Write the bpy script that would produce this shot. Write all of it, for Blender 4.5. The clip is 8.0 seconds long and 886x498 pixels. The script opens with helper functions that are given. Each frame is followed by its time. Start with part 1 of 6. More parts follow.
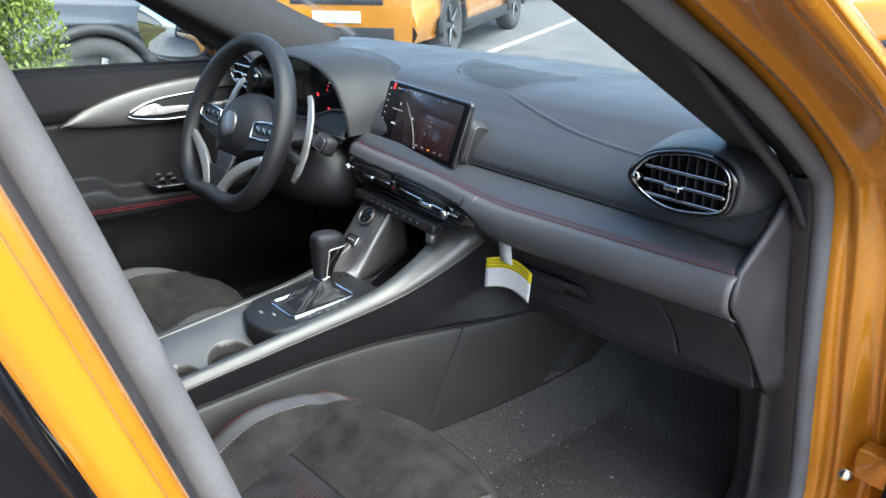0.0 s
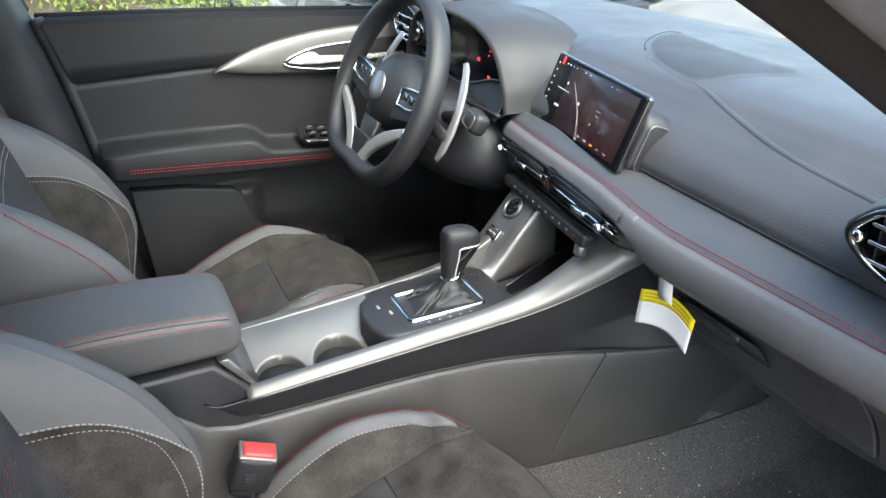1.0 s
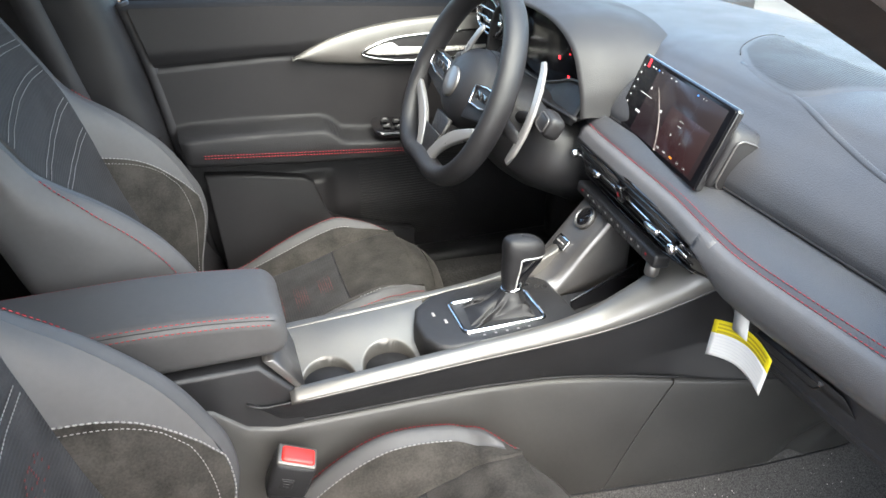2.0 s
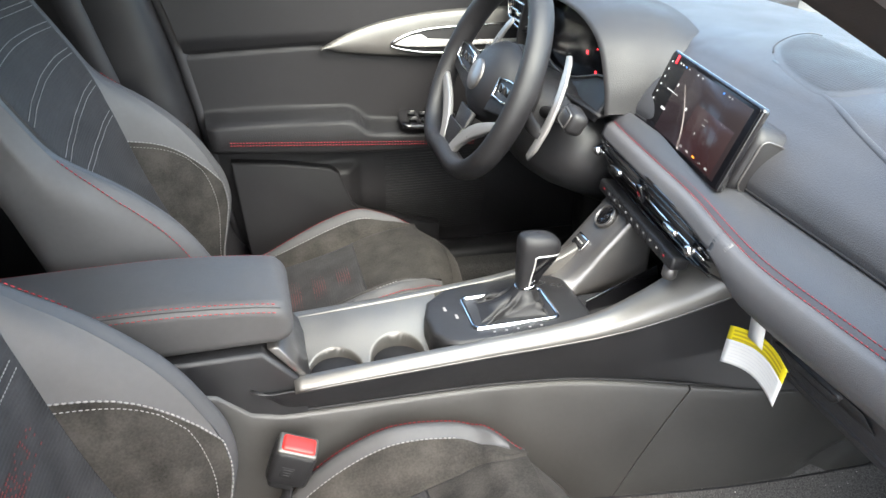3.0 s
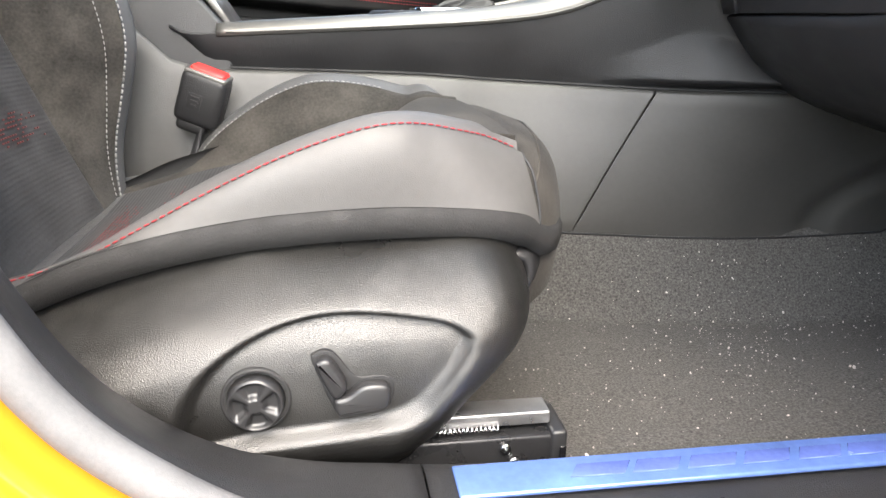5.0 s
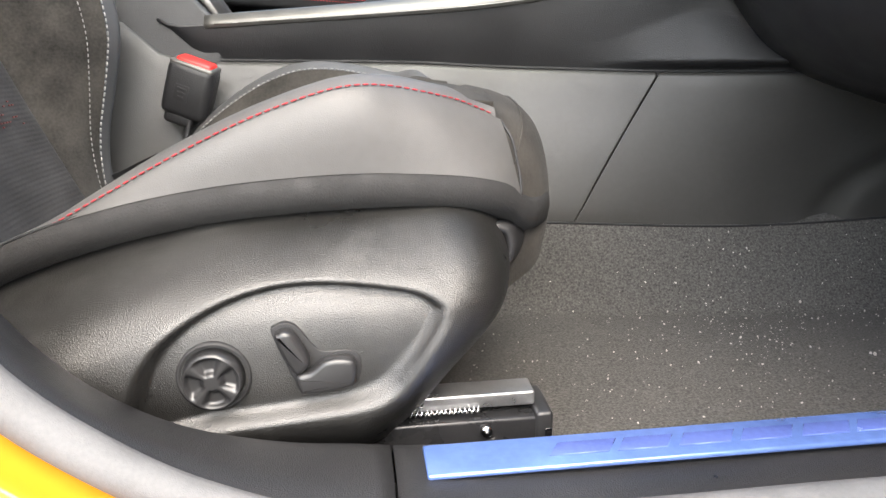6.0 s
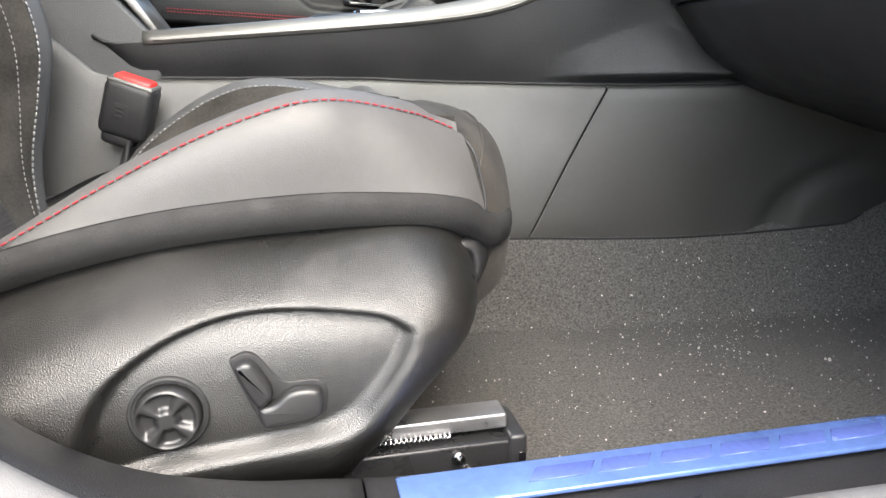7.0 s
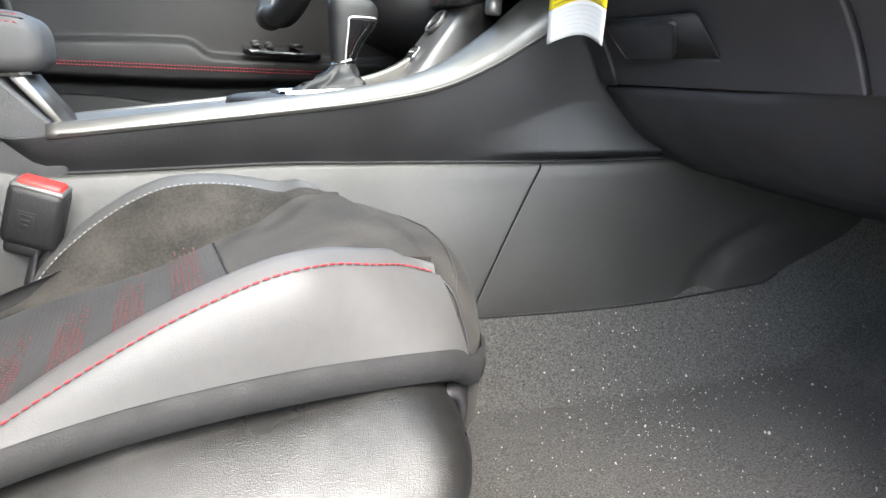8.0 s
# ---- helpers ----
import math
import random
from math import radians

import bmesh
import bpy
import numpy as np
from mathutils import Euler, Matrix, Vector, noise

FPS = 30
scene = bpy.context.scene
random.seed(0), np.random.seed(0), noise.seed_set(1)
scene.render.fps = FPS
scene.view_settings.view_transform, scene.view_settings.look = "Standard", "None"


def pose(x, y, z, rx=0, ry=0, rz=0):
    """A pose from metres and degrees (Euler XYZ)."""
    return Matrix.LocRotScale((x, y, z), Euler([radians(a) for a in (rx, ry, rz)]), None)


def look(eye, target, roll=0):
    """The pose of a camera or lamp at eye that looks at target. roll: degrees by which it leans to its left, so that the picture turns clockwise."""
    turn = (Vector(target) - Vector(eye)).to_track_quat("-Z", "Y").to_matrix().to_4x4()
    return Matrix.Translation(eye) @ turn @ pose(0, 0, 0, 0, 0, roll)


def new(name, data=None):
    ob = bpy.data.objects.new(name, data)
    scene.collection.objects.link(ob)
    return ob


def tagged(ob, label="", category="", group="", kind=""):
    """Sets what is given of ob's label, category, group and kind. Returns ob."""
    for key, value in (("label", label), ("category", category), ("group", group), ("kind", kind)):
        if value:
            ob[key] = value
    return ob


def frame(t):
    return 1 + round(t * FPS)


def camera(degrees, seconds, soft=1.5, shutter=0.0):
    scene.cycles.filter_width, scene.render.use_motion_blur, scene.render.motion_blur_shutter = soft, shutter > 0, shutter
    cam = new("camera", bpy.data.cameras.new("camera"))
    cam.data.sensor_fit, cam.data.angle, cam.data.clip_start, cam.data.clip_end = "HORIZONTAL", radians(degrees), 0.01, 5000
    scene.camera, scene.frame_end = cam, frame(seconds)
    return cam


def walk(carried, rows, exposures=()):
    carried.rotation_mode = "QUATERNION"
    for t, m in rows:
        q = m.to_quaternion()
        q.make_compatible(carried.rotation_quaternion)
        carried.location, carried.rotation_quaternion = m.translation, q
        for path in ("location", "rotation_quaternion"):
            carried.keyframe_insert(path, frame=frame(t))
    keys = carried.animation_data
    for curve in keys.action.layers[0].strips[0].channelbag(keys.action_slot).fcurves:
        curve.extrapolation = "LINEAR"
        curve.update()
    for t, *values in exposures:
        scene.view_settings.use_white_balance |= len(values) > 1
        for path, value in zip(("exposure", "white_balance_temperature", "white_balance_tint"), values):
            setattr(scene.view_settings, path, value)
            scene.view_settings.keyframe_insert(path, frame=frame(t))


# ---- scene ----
cam = camera(60.6, 8.0)
PATH = [
    (0, (-0.025, -1.051, 1.312), (1.164, 0.353, 0.529), -1.2),
    (0.5, (0.098, -0.969, 1.309), (1.043, 0.558, 0.43), -0.5),
    (1, (0.142, -0.91, 1.334), (0.903, 0.688, 0.403), -0.2),
    (1.5, (0.176, -0.871, 1.34), (0.805, 0.772, 0.389), -0.2),
    (3, (0.242, -0.868, 1.323), (0.68, 0.828, 0.356), 0.3),
    (3.5, (0.262, -0.892, 1.297), (0.67, 0.825, 0.356), 0.6),
    (3.8, (0.268, -0.923, 1.204), (0.696, 0.801, 0.286), 1.2),
    (4, (0.306, -0.965, 1.104), (0.681, 0.785, 0.211), 0.7),
    (4.2, (0.306, -0.98, 1.034), (0.701, 0.756, 0.123), 1.9),
    (4.5, (0.334, -1.035, 0.851), (0.69, 0.789, 0.112), 1.1),
    (4.8, (0.36, -1.059, 0.756), (0.677, 0.807, 0.112), 0.9),
    (5, (0.379, -1.072, 0.718), (0.672, 0.816, 0.126), 0.7),
    (6.3, (0.424, -1.056, 0.664), (0.638, 0.864, 0.144), -1.2),
    (6.5, (0.425, -1.058, 0.656), (0.664, 0.863, 0.153), -1.4),
    (7, (0.408, -1.036, 0.671), (0.782, 0.865, 0.172), -1.4),
    (7.5, (0.361, -1.008, 0.724), (0.867, 0.862, 0.224), -1.5),
    (8, (0.358, -0.967, 0.765), (1.028, 0.849, 0.262), -1.7),
]
walk(cam, [(t, look(eye, target, roll)) for t, eye, target, roll in PATH], ((0.0, 2.42, 6000, 5), (0.5, 2.85, 6100, 5), (1.0, 3.0, 6350, 6), (1.5, 3.12, 6550, 7), (3.0, 3.3, 6600, 7), (3.5, 3.3, 6700, 8), (4.0, 3.46, 6850, 7), (4.5, 3.44, 6800, 7), (5.0, 3.28, 6700, 7), (6.5, 3.02, 6700, 7), (8.0, 3.48, 6400, 5)))

# ---- world, sun, exposure ----
SUN_EL, SUN_AZ = 52.0, -85.0
world = bpy.data.worlds.new("sky_world")
scene.world = world
world.use_nodes = True
wn = world.node_tree.nodes
sky = wn.new("ShaderNodeTexSky")
sky.sky_type = 'NISHITA'
sky.sun_disc = False
sky.sun_elevation = radians(SUN_EL)
sky.sun_rotation = radians(90 - SUN_AZ)
sky.air_density, sky.dust_density = 1.0, 3.5
wn["Background"].inputs[1].default_value = 0.15
world.node_tree.links.new(sky.outputs[0], wn["Background"].inputs[0])
sun_data = bpy.data.lights.new("sun", 'SUN')
sun_data.energy, sun_data.angle, sun_data.color = 1.5, radians(84.0), (1.0, 0.97, 0.93)
sun = new("sun", sun_data)
sun_way = Vector((math.cos(radians(SUN_AZ)) * math.cos(radians(SUN_EL)), math.sin(radians(SUN_AZ)) * math.cos(radians(SUN_EL)), math.sin(radians(SUN_EL))))
sun.rotation_euler = sun_way.to_track_quat("Z", "Y").to_euler()
sun.location = sun_way * 30

# ---- materials ----
def material(name, color, rough=0.5, metal=0.0, scale=0.0, vary=0.15, bump=0.0, bump_scale=600.0, coat=0.0, sheen=0.0, kind="noise", stain=0.0, spec=0.45):
    """Procedural surface: base colour varied at two scales, roughness variation and fine relief."""
    m = bpy.data.materials.new(name)
    m.use_nodes = True
    nt = m.node_tree
    b = nt.nodes["Principled BSDF"]
    b.inputs["Roughness"].default_value = rough
    b.inputs["Metallic"].default_value = metal
    b.inputs["Coat Weight"].default_value = coat
    b.inputs["Coat Roughness"].default_value = 0.06
    b.inputs["Sheen Weight"].default_value = sheen
    b.inputs["Sheen Roughness"].default_value = 0.5
    b.inputs["Specular IOR Level"].default_value = spec
    b.inputs["Base Color"].default_value = (*color, 1)
    tc = nt.nodes.new("ShaderNodeTexCoord")
    if scale:
        big = nt.nodes.new("ShaderNodeTexNoise")
        big.inputs["Scale"].default_value = scale
        big.inputs["Detail"].default_value = 6.0
        nt.links.new(tc.outputs["Object"], big.inputs["Vector"])
        small = nt.nodes.new("ShaderNodeTexNoise")
        small.inputs["Scale"].default_value = scale * 14
        small.inputs["Detail"].default_value = 3.0
        nt.links.new(tc.outputs["Object"], small.inputs["Vector"])
        add = nt.nodes.new("ShaderNodeMath")
        add.operation = 'MULTIPLY_ADD'
        add.inputs[1].default_value = 0.45
        nt.links.new(small.outputs["Fac"], add.inputs[0])
        nt.links.new(big.outputs["Fac"], add.inputs[2])
        ramp = nt.nodes.new("ShaderNodeMapRange")
        ramp.inputs["From Min"].default_value, ramp.inputs["From Max"].default_value = 0.45, 1.0
        ramp.inputs["To Min"].default_value, ramp.inputs["To Max"].default_value = 1 - vary, 1 + vary
        nt.links.new(add.outputs[0], ramp.inputs["Value"])
        mul = nt.nodes.new("ShaderNodeVectorMath")
        mul.operation = 'SCALE'
        mul.inputs[0].default_value = color
        nt.links.new(ramp.outputs[0], mul.inputs["Scale"])
        nt.links.new(mul.outputs[0], b.inputs["Base Color"])
        rr = nt.nodes.new("ShaderNodeMapRange")
        rr.inputs["From Min"].default_value, rr.inputs["From Max"].default_value = 0.3, 0.7
        rr.inputs["To Min"].default_value, rr.inputs["To Max"].default_value = max(0.02, rough * (1 - 0.25 - stain)), min(1.0, rough * 1.2)
        nt.links.new(big.outputs["Fac"], rr.inputs["Value"])
        nt.links.new(rr.outputs[0], b.inputs["Roughness"])
    if bump:
        if kind == "cells":
            tx = nt.nodes.new("ShaderNodeTexVoronoi")
            out = tx.outputs["Distance"]
        elif kind == "ribs":
            tx = nt.nodes.new("ShaderNodeTexWave")
            tx.bands_direction = 'DIAGONAL'
            out = tx.outputs["Fac"]
        else:
            tx = nt.nodes.new("ShaderNodeTexNoise")
            tx.inputs["Detail"].default_value = 3.0
            out = tx.outputs["Fac"]
        tx.inputs["Scale"].default_value = bump_scale
        nt.links.new(tc.outputs["Object"], tx.inputs["Vector"])
        bp = nt.nodes.new("ShaderNodeBump")
        bp.inputs["Strength"].default_value = bump
        bp.inputs["Distance"].default_value = 0.0006
        nt.links.new(out, bp.inputs["Height"])
        nt.links.new(bp.outputs[0], b.inputs["Normal"])
    return m


def glass(name, color):
    """Clear pane: straight view through, mirror-like gloss by the angle."""
    m = bpy.data.materials.new(name)
    m.use_nodes = True
    nt = m.node_tree
    nt.nodes.remove(nt.nodes["Principled BSDF"])
    clear = nt.nodes.new("ShaderNodeBsdfTransparent")
    clear.inputs["Color"].default_value = (*color, 1)
    gloss = nt.nodes.new("ShaderNodeBsdfGlossy")
    gloss.inputs["Roughness"].default_value = 0.01
    lw = nt.nodes.new("ShaderNodeLayerWeight")
    lw.inputs["Blend"].default_value = 0.5
    steep = nt.nodes.new("ShaderNodeMath")
    steep.operation = 'POWER'
    steep.inputs[1].default_value = 5.0
    nt.links.new(lw.outputs["Facing"], steep.inputs[0])
    fres = nt.nodes.new("ShaderNodeMath")
    fres.operation = 'MULTIPLY_ADD'
    fres.inputs[1].default_value, fres.inputs[2].default_value = 0.5, 0.02
    nt.links.new(steep.outputs[0], fres.inputs[0])
    mix = nt.nodes.new("ShaderNodeMixShader")
    nt.links.new(fres.outputs[0], mix.inputs[0])
    nt.links.new(clear.outputs[0], mix.inputs[1])
    nt.links.new(gloss.outputs[0], mix.inputs[2])
    nt.links.new(mix.outputs[0], nt.nodes["Material Output"].inputs["Surface"])
    return m


def glow(name, color, strength):
    m = bpy.data.materials.new(name)
    m.use_nodes = True
    b = m.node_tree.nodes["Principled BSDF"]
    b.inputs["Base Color"].default_value = (0.01, 0.01, 0.01, 1)
    b.inputs["Emission Color"].default_value = (*color, 1)
    b.inputs["Roughness"].default_value = 0.2
    b.inputs["Specular IOR Level"].default_value = 0.22
    b.inputs["Emission Strength"].default_value = strength
    return m


LEATHER = material("grey_leather", (0.063, 0.062, 0.062), 0.56, scale=9, vary=0.12, bump=0.22, bump_scale=1400, kind="cells", spec=0.38)
SUEDE = material("dark_suede", (0.031, 0.0285, 0.0255), 0.95, scale=26, vary=0.6, bump=0.5, bump_scale=1400, sheen=0.04, spec=0.1)
def ribbed(name, way):
    """Suede woven in fine ribs across the seat."""
    m = material(name, (0.032, 0.031, 0.031), 0.9, scale=30, vary=0.45, bump=0.5, bump_scale=110, sheen=0.04, spec=0.1)
    nt = m.node_tree
    wave = nt.nodes.new("ShaderNodeTexWave")
    wave.bands_direction = way
    wave.inputs["Scale"].default_value = 75.0
    wave.inputs["Distortion"].default_value = 0.6
    tc = nt.nodes.new("ShaderNodeTexCoord")
    nt.links.new(tc.outputs["Object"], wave.inputs["Vector"])
    for nd in nt.nodes:
        if nd.type == 'BUMP':
            nt.links.new(wave.outputs["Fac"], nd.inputs["Height"])
            nd.inputs["Strength"].default_value = 0.3
            nd.inputs["Distance"].default_value = 0.0012
    return m


INSERT = ribbed("ribbed_suede_insert", 'X')
INSERT_BACK = ribbed("ribbed_suede_back", 'Z')
SKIRT = material("black_knit_fabric", (0.013, 0.013, 0.0135), 0.9, scale=40, vary=0.2, bump=0.9, bump_scale=800)
PLASTIC = material("grained_black_plastic", (0.015, 0.015, 0.016), 0.42, scale=12, vary=0.15, bump=0.45, bump_scale=1100, kind="cells", stain=0.1)
DUSTY = material("dusty_seat_plastic", (0.0105, 0.0103, 0.0100), 0.40, scale=14, vary=0.3, bump=0.45, bump_scale=1300, kind="cells", stain=0.1, spec=0.7)
PANEL = material("console_side_plastic", (0.036, 0.035, 0.033), 0.40, scale=10, vary=0.15, bump=0.3, bump_scale=1100, kind="cells", spec=0.5)
GLOVEPLASTIC = material("grained_glove_box_plastic", (0.030, 0.030, 0.033), 0.45, scale=12, vary=0.15, bump=0.45, bump_scale=1100, kind="cells", stain=0.1)
DASHPAD = material("soft_dash_pad", (0.034, 0.035, 0.038), 0.42, scale=10, vary=0.1, bump=0.5, bump_scale=700, kind="cells", spec=0.5)
DOORPAD = material("door_panel_pad", (0.0125, 0.0125, 0.0135), 0.58, scale=8, vary=0.1, bump=0.35, bump_scale=800, kind="cells", spec=0.28)
BLACKLEATHER = material("black_leather", (0.010, 0.010, 0.011), 0.50, scale=12, vary=0.15, bump=0.35, bump_scale=1000, kind="cells")
PADLEATHER = material("dark_grey_dash_leather", (0.074, 0.074, 0.077), 0.45, scale=9, vary=0.12, bump=0.35, bump_scale=900, kind="cells")
DARK = material("matte_black", (0.010, 0.010, 0.011), 0.7, scale=20, vary=0.2)
PIANO = material("piano_black", (0.006, 0.006, 0.007), 0.06, scale=5, vary=0.1, coat=1.0)
SATIN = material("satin_silver_trim", (0.13, 0.126, 0.117), 0.40, metal=0.6, scale=30, vary=0.06, bump=0.06, bump_scale=2500)
GREYSATIN = material("brushed_grey_trim", (0.14, 0.137, 0.128), 0.45, metal=0.6, scale=30, vary=0.08, bump=0.06, bump_scale=2500)
SATINKNOB = material("satin_black_knob", (0.016, 0.016, 0.017), 0.36, scale=40, vary=0.1)
DARKSATIN = material("dark_satin_trim", (0.16, 0.155, 0.15), 0.4, metal=0.75, scale=30, vary=0.08, bump=0.06, bump_scale=2500)
CHROME = material("chrome", (0.8, 0.8, 0.8), 0.12, metal=1.0, scale=30, vary=0.05)
STEEL = material("black_painted_steel", (0.03, 0.03, 0.032), 0.3, metal=0.6, scale=40, vary=0.2)
RAILSTEEL = material("bare_rail_steel", (0.42, 0.42, 0.43), 0.35, metal=0.9, scale=60, vary=0.15)
CARPET = material("black_carpet", (0.062, 0.060, 0.057), 1.0, scale=420, vary=0.8, bump=1.0, bump_scale=1300, sheen=0.04, spec=0.1)
def dusted(m, scale, lo, hi, amount, color):
    """Pale dust and scuffs lying in patches on a surface."""
    nt = m.node_tree
    b = nt.nodes["Principled BSDF"]
    tc = nt.nodes.new("ShaderNodeTexCoord")
    n1 = nt.nodes.new("ShaderNodeTexNoise")
    n1.inputs["Scale"].default_value, n1.inputs["Detail"].default_value, n1.inputs["Roughness"].default_value = scale, 9.0, 0.72
    nt.links.new(tc.outputs["Object"], n1.inputs["Vector"])
    r1 = nt.nodes.new("ShaderNodeMapRange")
    r1.inputs["From Min"].default_value, r1.inputs["From Max"].default_value = lo, hi
    r1.inputs["To Min"].default_value, r1.inputs["To Max"].default_value = 0.0, amount
    nt.links.new(n1.outputs["Fac"], r1.inputs["Value"])
    mx = nt.nodes.new("ShaderNodeMix")
    mx.data_type = 'RGBA'
    old = b.inputs["Base Color"].links[0].from_socket
    nt.links.new(r1.outputs[0], mx.inputs[0])
    nt.links.new(old, mx.inputs[6])
    mx.inputs[7].default_value = (*color, 1)
    nt.links.new(mx.outputs[2], b.inputs["Base Color"])


dusted(CARPET, 7.0, 0.56, 0.80, 0.40, (0.17, 0.16, 0.145))
dusted(DUSTY, 11.0, 0.52, 0.80, 0.45, (0.085, 0.083, 0.080))
SPECK = material("pale_grit", (0.36, 0.34, 0.31), 0.9, scale=300, vary=0.3)
PAINT = material("orange_yellow_paint", (0.52, 0.205, 0.014), 0.26, metal=0.12, scale=6, vary=0.05, coat=1.0, bump=0.05, bump_scale=2600)
SEAL = material("grey_flocked_rubber", (0.095, 0.096, 0.10), 0.75, scale=30, vary=0.2, bump=0.4, bump_scale=1500)
RUBBER = material("black_rubber", (0.018, 0.018, 0.02), 0.6, scale=30, vary=0.2)
RED = material("red_thread", (0.23, 0.012, 0.018), 0.7, scale=200, vary=0.2)
FLECK = material("dull_red_weave", (0.105, 0.018, 0.018), 0.8, scale=200, vary=0.3)
GREYTHREAD = material("grey_thread", (0.21, 0.205, 0.20), 0.7, scale=200, vary=0.2)
REDPLASTIC = material("red_button_plastic", (0.62, 0.03, 0.025), 0.4, scale=60, vary=0.08)
WHITE = material("white_card", (0.62, 0.62, 0.60), 0.6, scale=40, vary=0.04)
YELLOWCARD = material("yellow_card", (0.66, 0.54, 0.01), 0.6, scale=40, vary=0.04)
INK = material("grey_ink", (0.55, 0.55, 0.55), 0.7, scale=90, vary=0.1)
DARKINK = material("dark_ink", (0.36, 0.29, 0.015), 0.7, scale=90, vary=0.1)
# unseen roof lining; kept dark to cut light bouncing in the cabin
HEADLINER = material("dark_headliner", (0.07, 0.07, 0.07), 0.95, scale=40, vary=0.1, bump=0.3, bump_scale=900)
ASPHALT = material("asphalt", (0.14, 0.14, 0.136), 0.9, scale=3, vary=0.3, bump=0.8, bump_scale=160)
LINEPAINT = material("worn_white_line_paint", (0.42, 0.42, 0.38), 0.8, scale=12, vary=0.3)
BLUEFILM = material("blue_protective_film", (0.10, 0.17, 0.42), 0.22, metal=0.35, scale=10, vary=0.25, coat=0.6)
DEEPBLUE = material("raised_lettering_blue", (0.085, 0.125, 0.36), 0.25, metal=0.3, scale=20, vary=0.2)
PRIVACY = glass("privacy_glass", (0.05, 0.055, 0.06))
HOODPAD = material("soft_hood_pad", (0.020, 0.020, 0.021), 0.55, scale=10, vary=0.1, bump=0.4, bump_scale=700, kind="cells", spec=0.35)
SILVER = material("silver_painted_trim", (0.24, 0.24, 0.236), 0.34, metal=0.45, scale=30, vary=0.06)
CLOTH = material("charcoal_pillar_cloth", (0.030, 0.030, 0.031), 0.9, scale=40, vary=0.12, bump=0.3, bump_scale=900, spec=0.2)
BRIGHT = material("bright_satin_metal", (0.62, 0.62, 0.60), 0.30, metal=0.5, scale=30, vary=0.06)
GLASS = glass("clear_glass", (0.86, 0.90, 0.89))
SCREEN = material("black_screen_glass", (0.004, 0.004, 0.005), 0.16, scale=4, vary=0.1, spec=0.22)


# ---- shape helpers ----
def spline(points, n, closed=False):
    """Catmull-Rom curve through points, n samples."""
    P = np.array(points, float)
    k = len(P)
    out = np.zeros((n, P.shape[1]))
    span = k if closed else k - 1
    for i in range(n):
        s = i * span / (n if closed else n - 1)
        j = min(int(s), span - 1)
        f = s - j
        if closed:
            a, b, c, d = P[(j - 1) % k], P[j % k], P[(j + 1) % k], P[(j + 2) % k]
        else:
            b, c = P[j], P[j + 1]
            a = P[j - 1] if j > 0 else 2 * b - c
            d = P[j + 2] if j + 2 < k else 2 * c - b
        out[i] = 0.5 * (2 * b + (c - a) * f + (2 * a - 5 * b + 4 * c - d) * f * f + (3 * b - a - 3 * c + d) * f ** 3)
    return out


def lerp(x, table):
    """Smooth reading of a small table of (x, value) rows."""
    xs = [r[0] for r in table]
    if x <= xs[0]:
        return table[0][1]
    if x >= xs[-1]:
        return table[-1][1]
    for i in range(len(xs) - 1):
        if xs[i] <= x <= xs[i + 1]:
            h = xs[i + 1] - xs[i]
            f = (x - xs[i]) / h
            def slope(j):
                if j == 0 or j == len(xs) - 1:
                    return (table[min(j + 1, len(xs) - 1)][1] - table[max(j - 1, 0)][1]) / (xs[min(j + 1, len(xs) - 1)] - xs[max(j - 1, 0)])
                return (table[j + 1][1] - table[j - 1][1]) / (xs[j + 1] - xs[j - 1])
            a, b, m0, m1 = table[i][1], table[i + 1][1], slope(i) * h, slope(i + 1) * h
            return (2 * f ** 3 - 3 * f * f + 1) * a + (f ** 3 - 2 * f * f + f) * m0 + (3 * f * f - 2 * f ** 3) * b + (f ** 3 - f * f) * m1
    return table[-1][1]


def smooth(a, b, x):
    t = min(1.0, max(0.0, (x - a) / (b - a)))
    return t * t * (3 - 2 * t)


def thing(name, x, y, z, label, category, group="", kind=""):
    ob = new(name)
    ob.location = (x, y, z)
    ob.empty_display_size = 0.05
    return tagged(ob, label, category, group, kind)


def part(name, bm, mat, parent=None, label="", smooth_shade=True, bevel=0.0, solid=0.0, offset=-1.0):
    """Links a bmesh, given in world places, as one mesh object under its thing or part."""
    me = bpy.data.meshes.new(name)
    bmesh.ops.recalc_face_normals(bm, faces=bm.faces)
    bm.to_mesh(me)
    bm.free()
    me.materials.append(mat)
    if smooth_shade:
        me.polygons.foreach_set("use_smooth", [True] * len(me.polygons))
    ob = new(name, me)
    if parent is not None:
        ob.parent = parent
        ob.matrix_parent_inverse = Matrix.Translation(-parent.location)
    if solid:
        md = ob.modifiers.new("thickness", 'SOLIDIFY')
        md.thickness, md.offset = solid, offset
    if bevel:
        md = ob.modifiers.new("edge", 'BEVEL')
        md.width, md.segments, md.limit_method, md.angle_limit = bevel, 3, 'ANGLE', radians(35)
        me.polygons.foreach_set("use_smooth", [True] * len(me.polygons))
        wn_ = ob.modifiers.new("shade", 'WEIGHTED_NORMAL')
        wn_.keep_sharp = True
    if label:
        tagged(ob, label)
    return ob


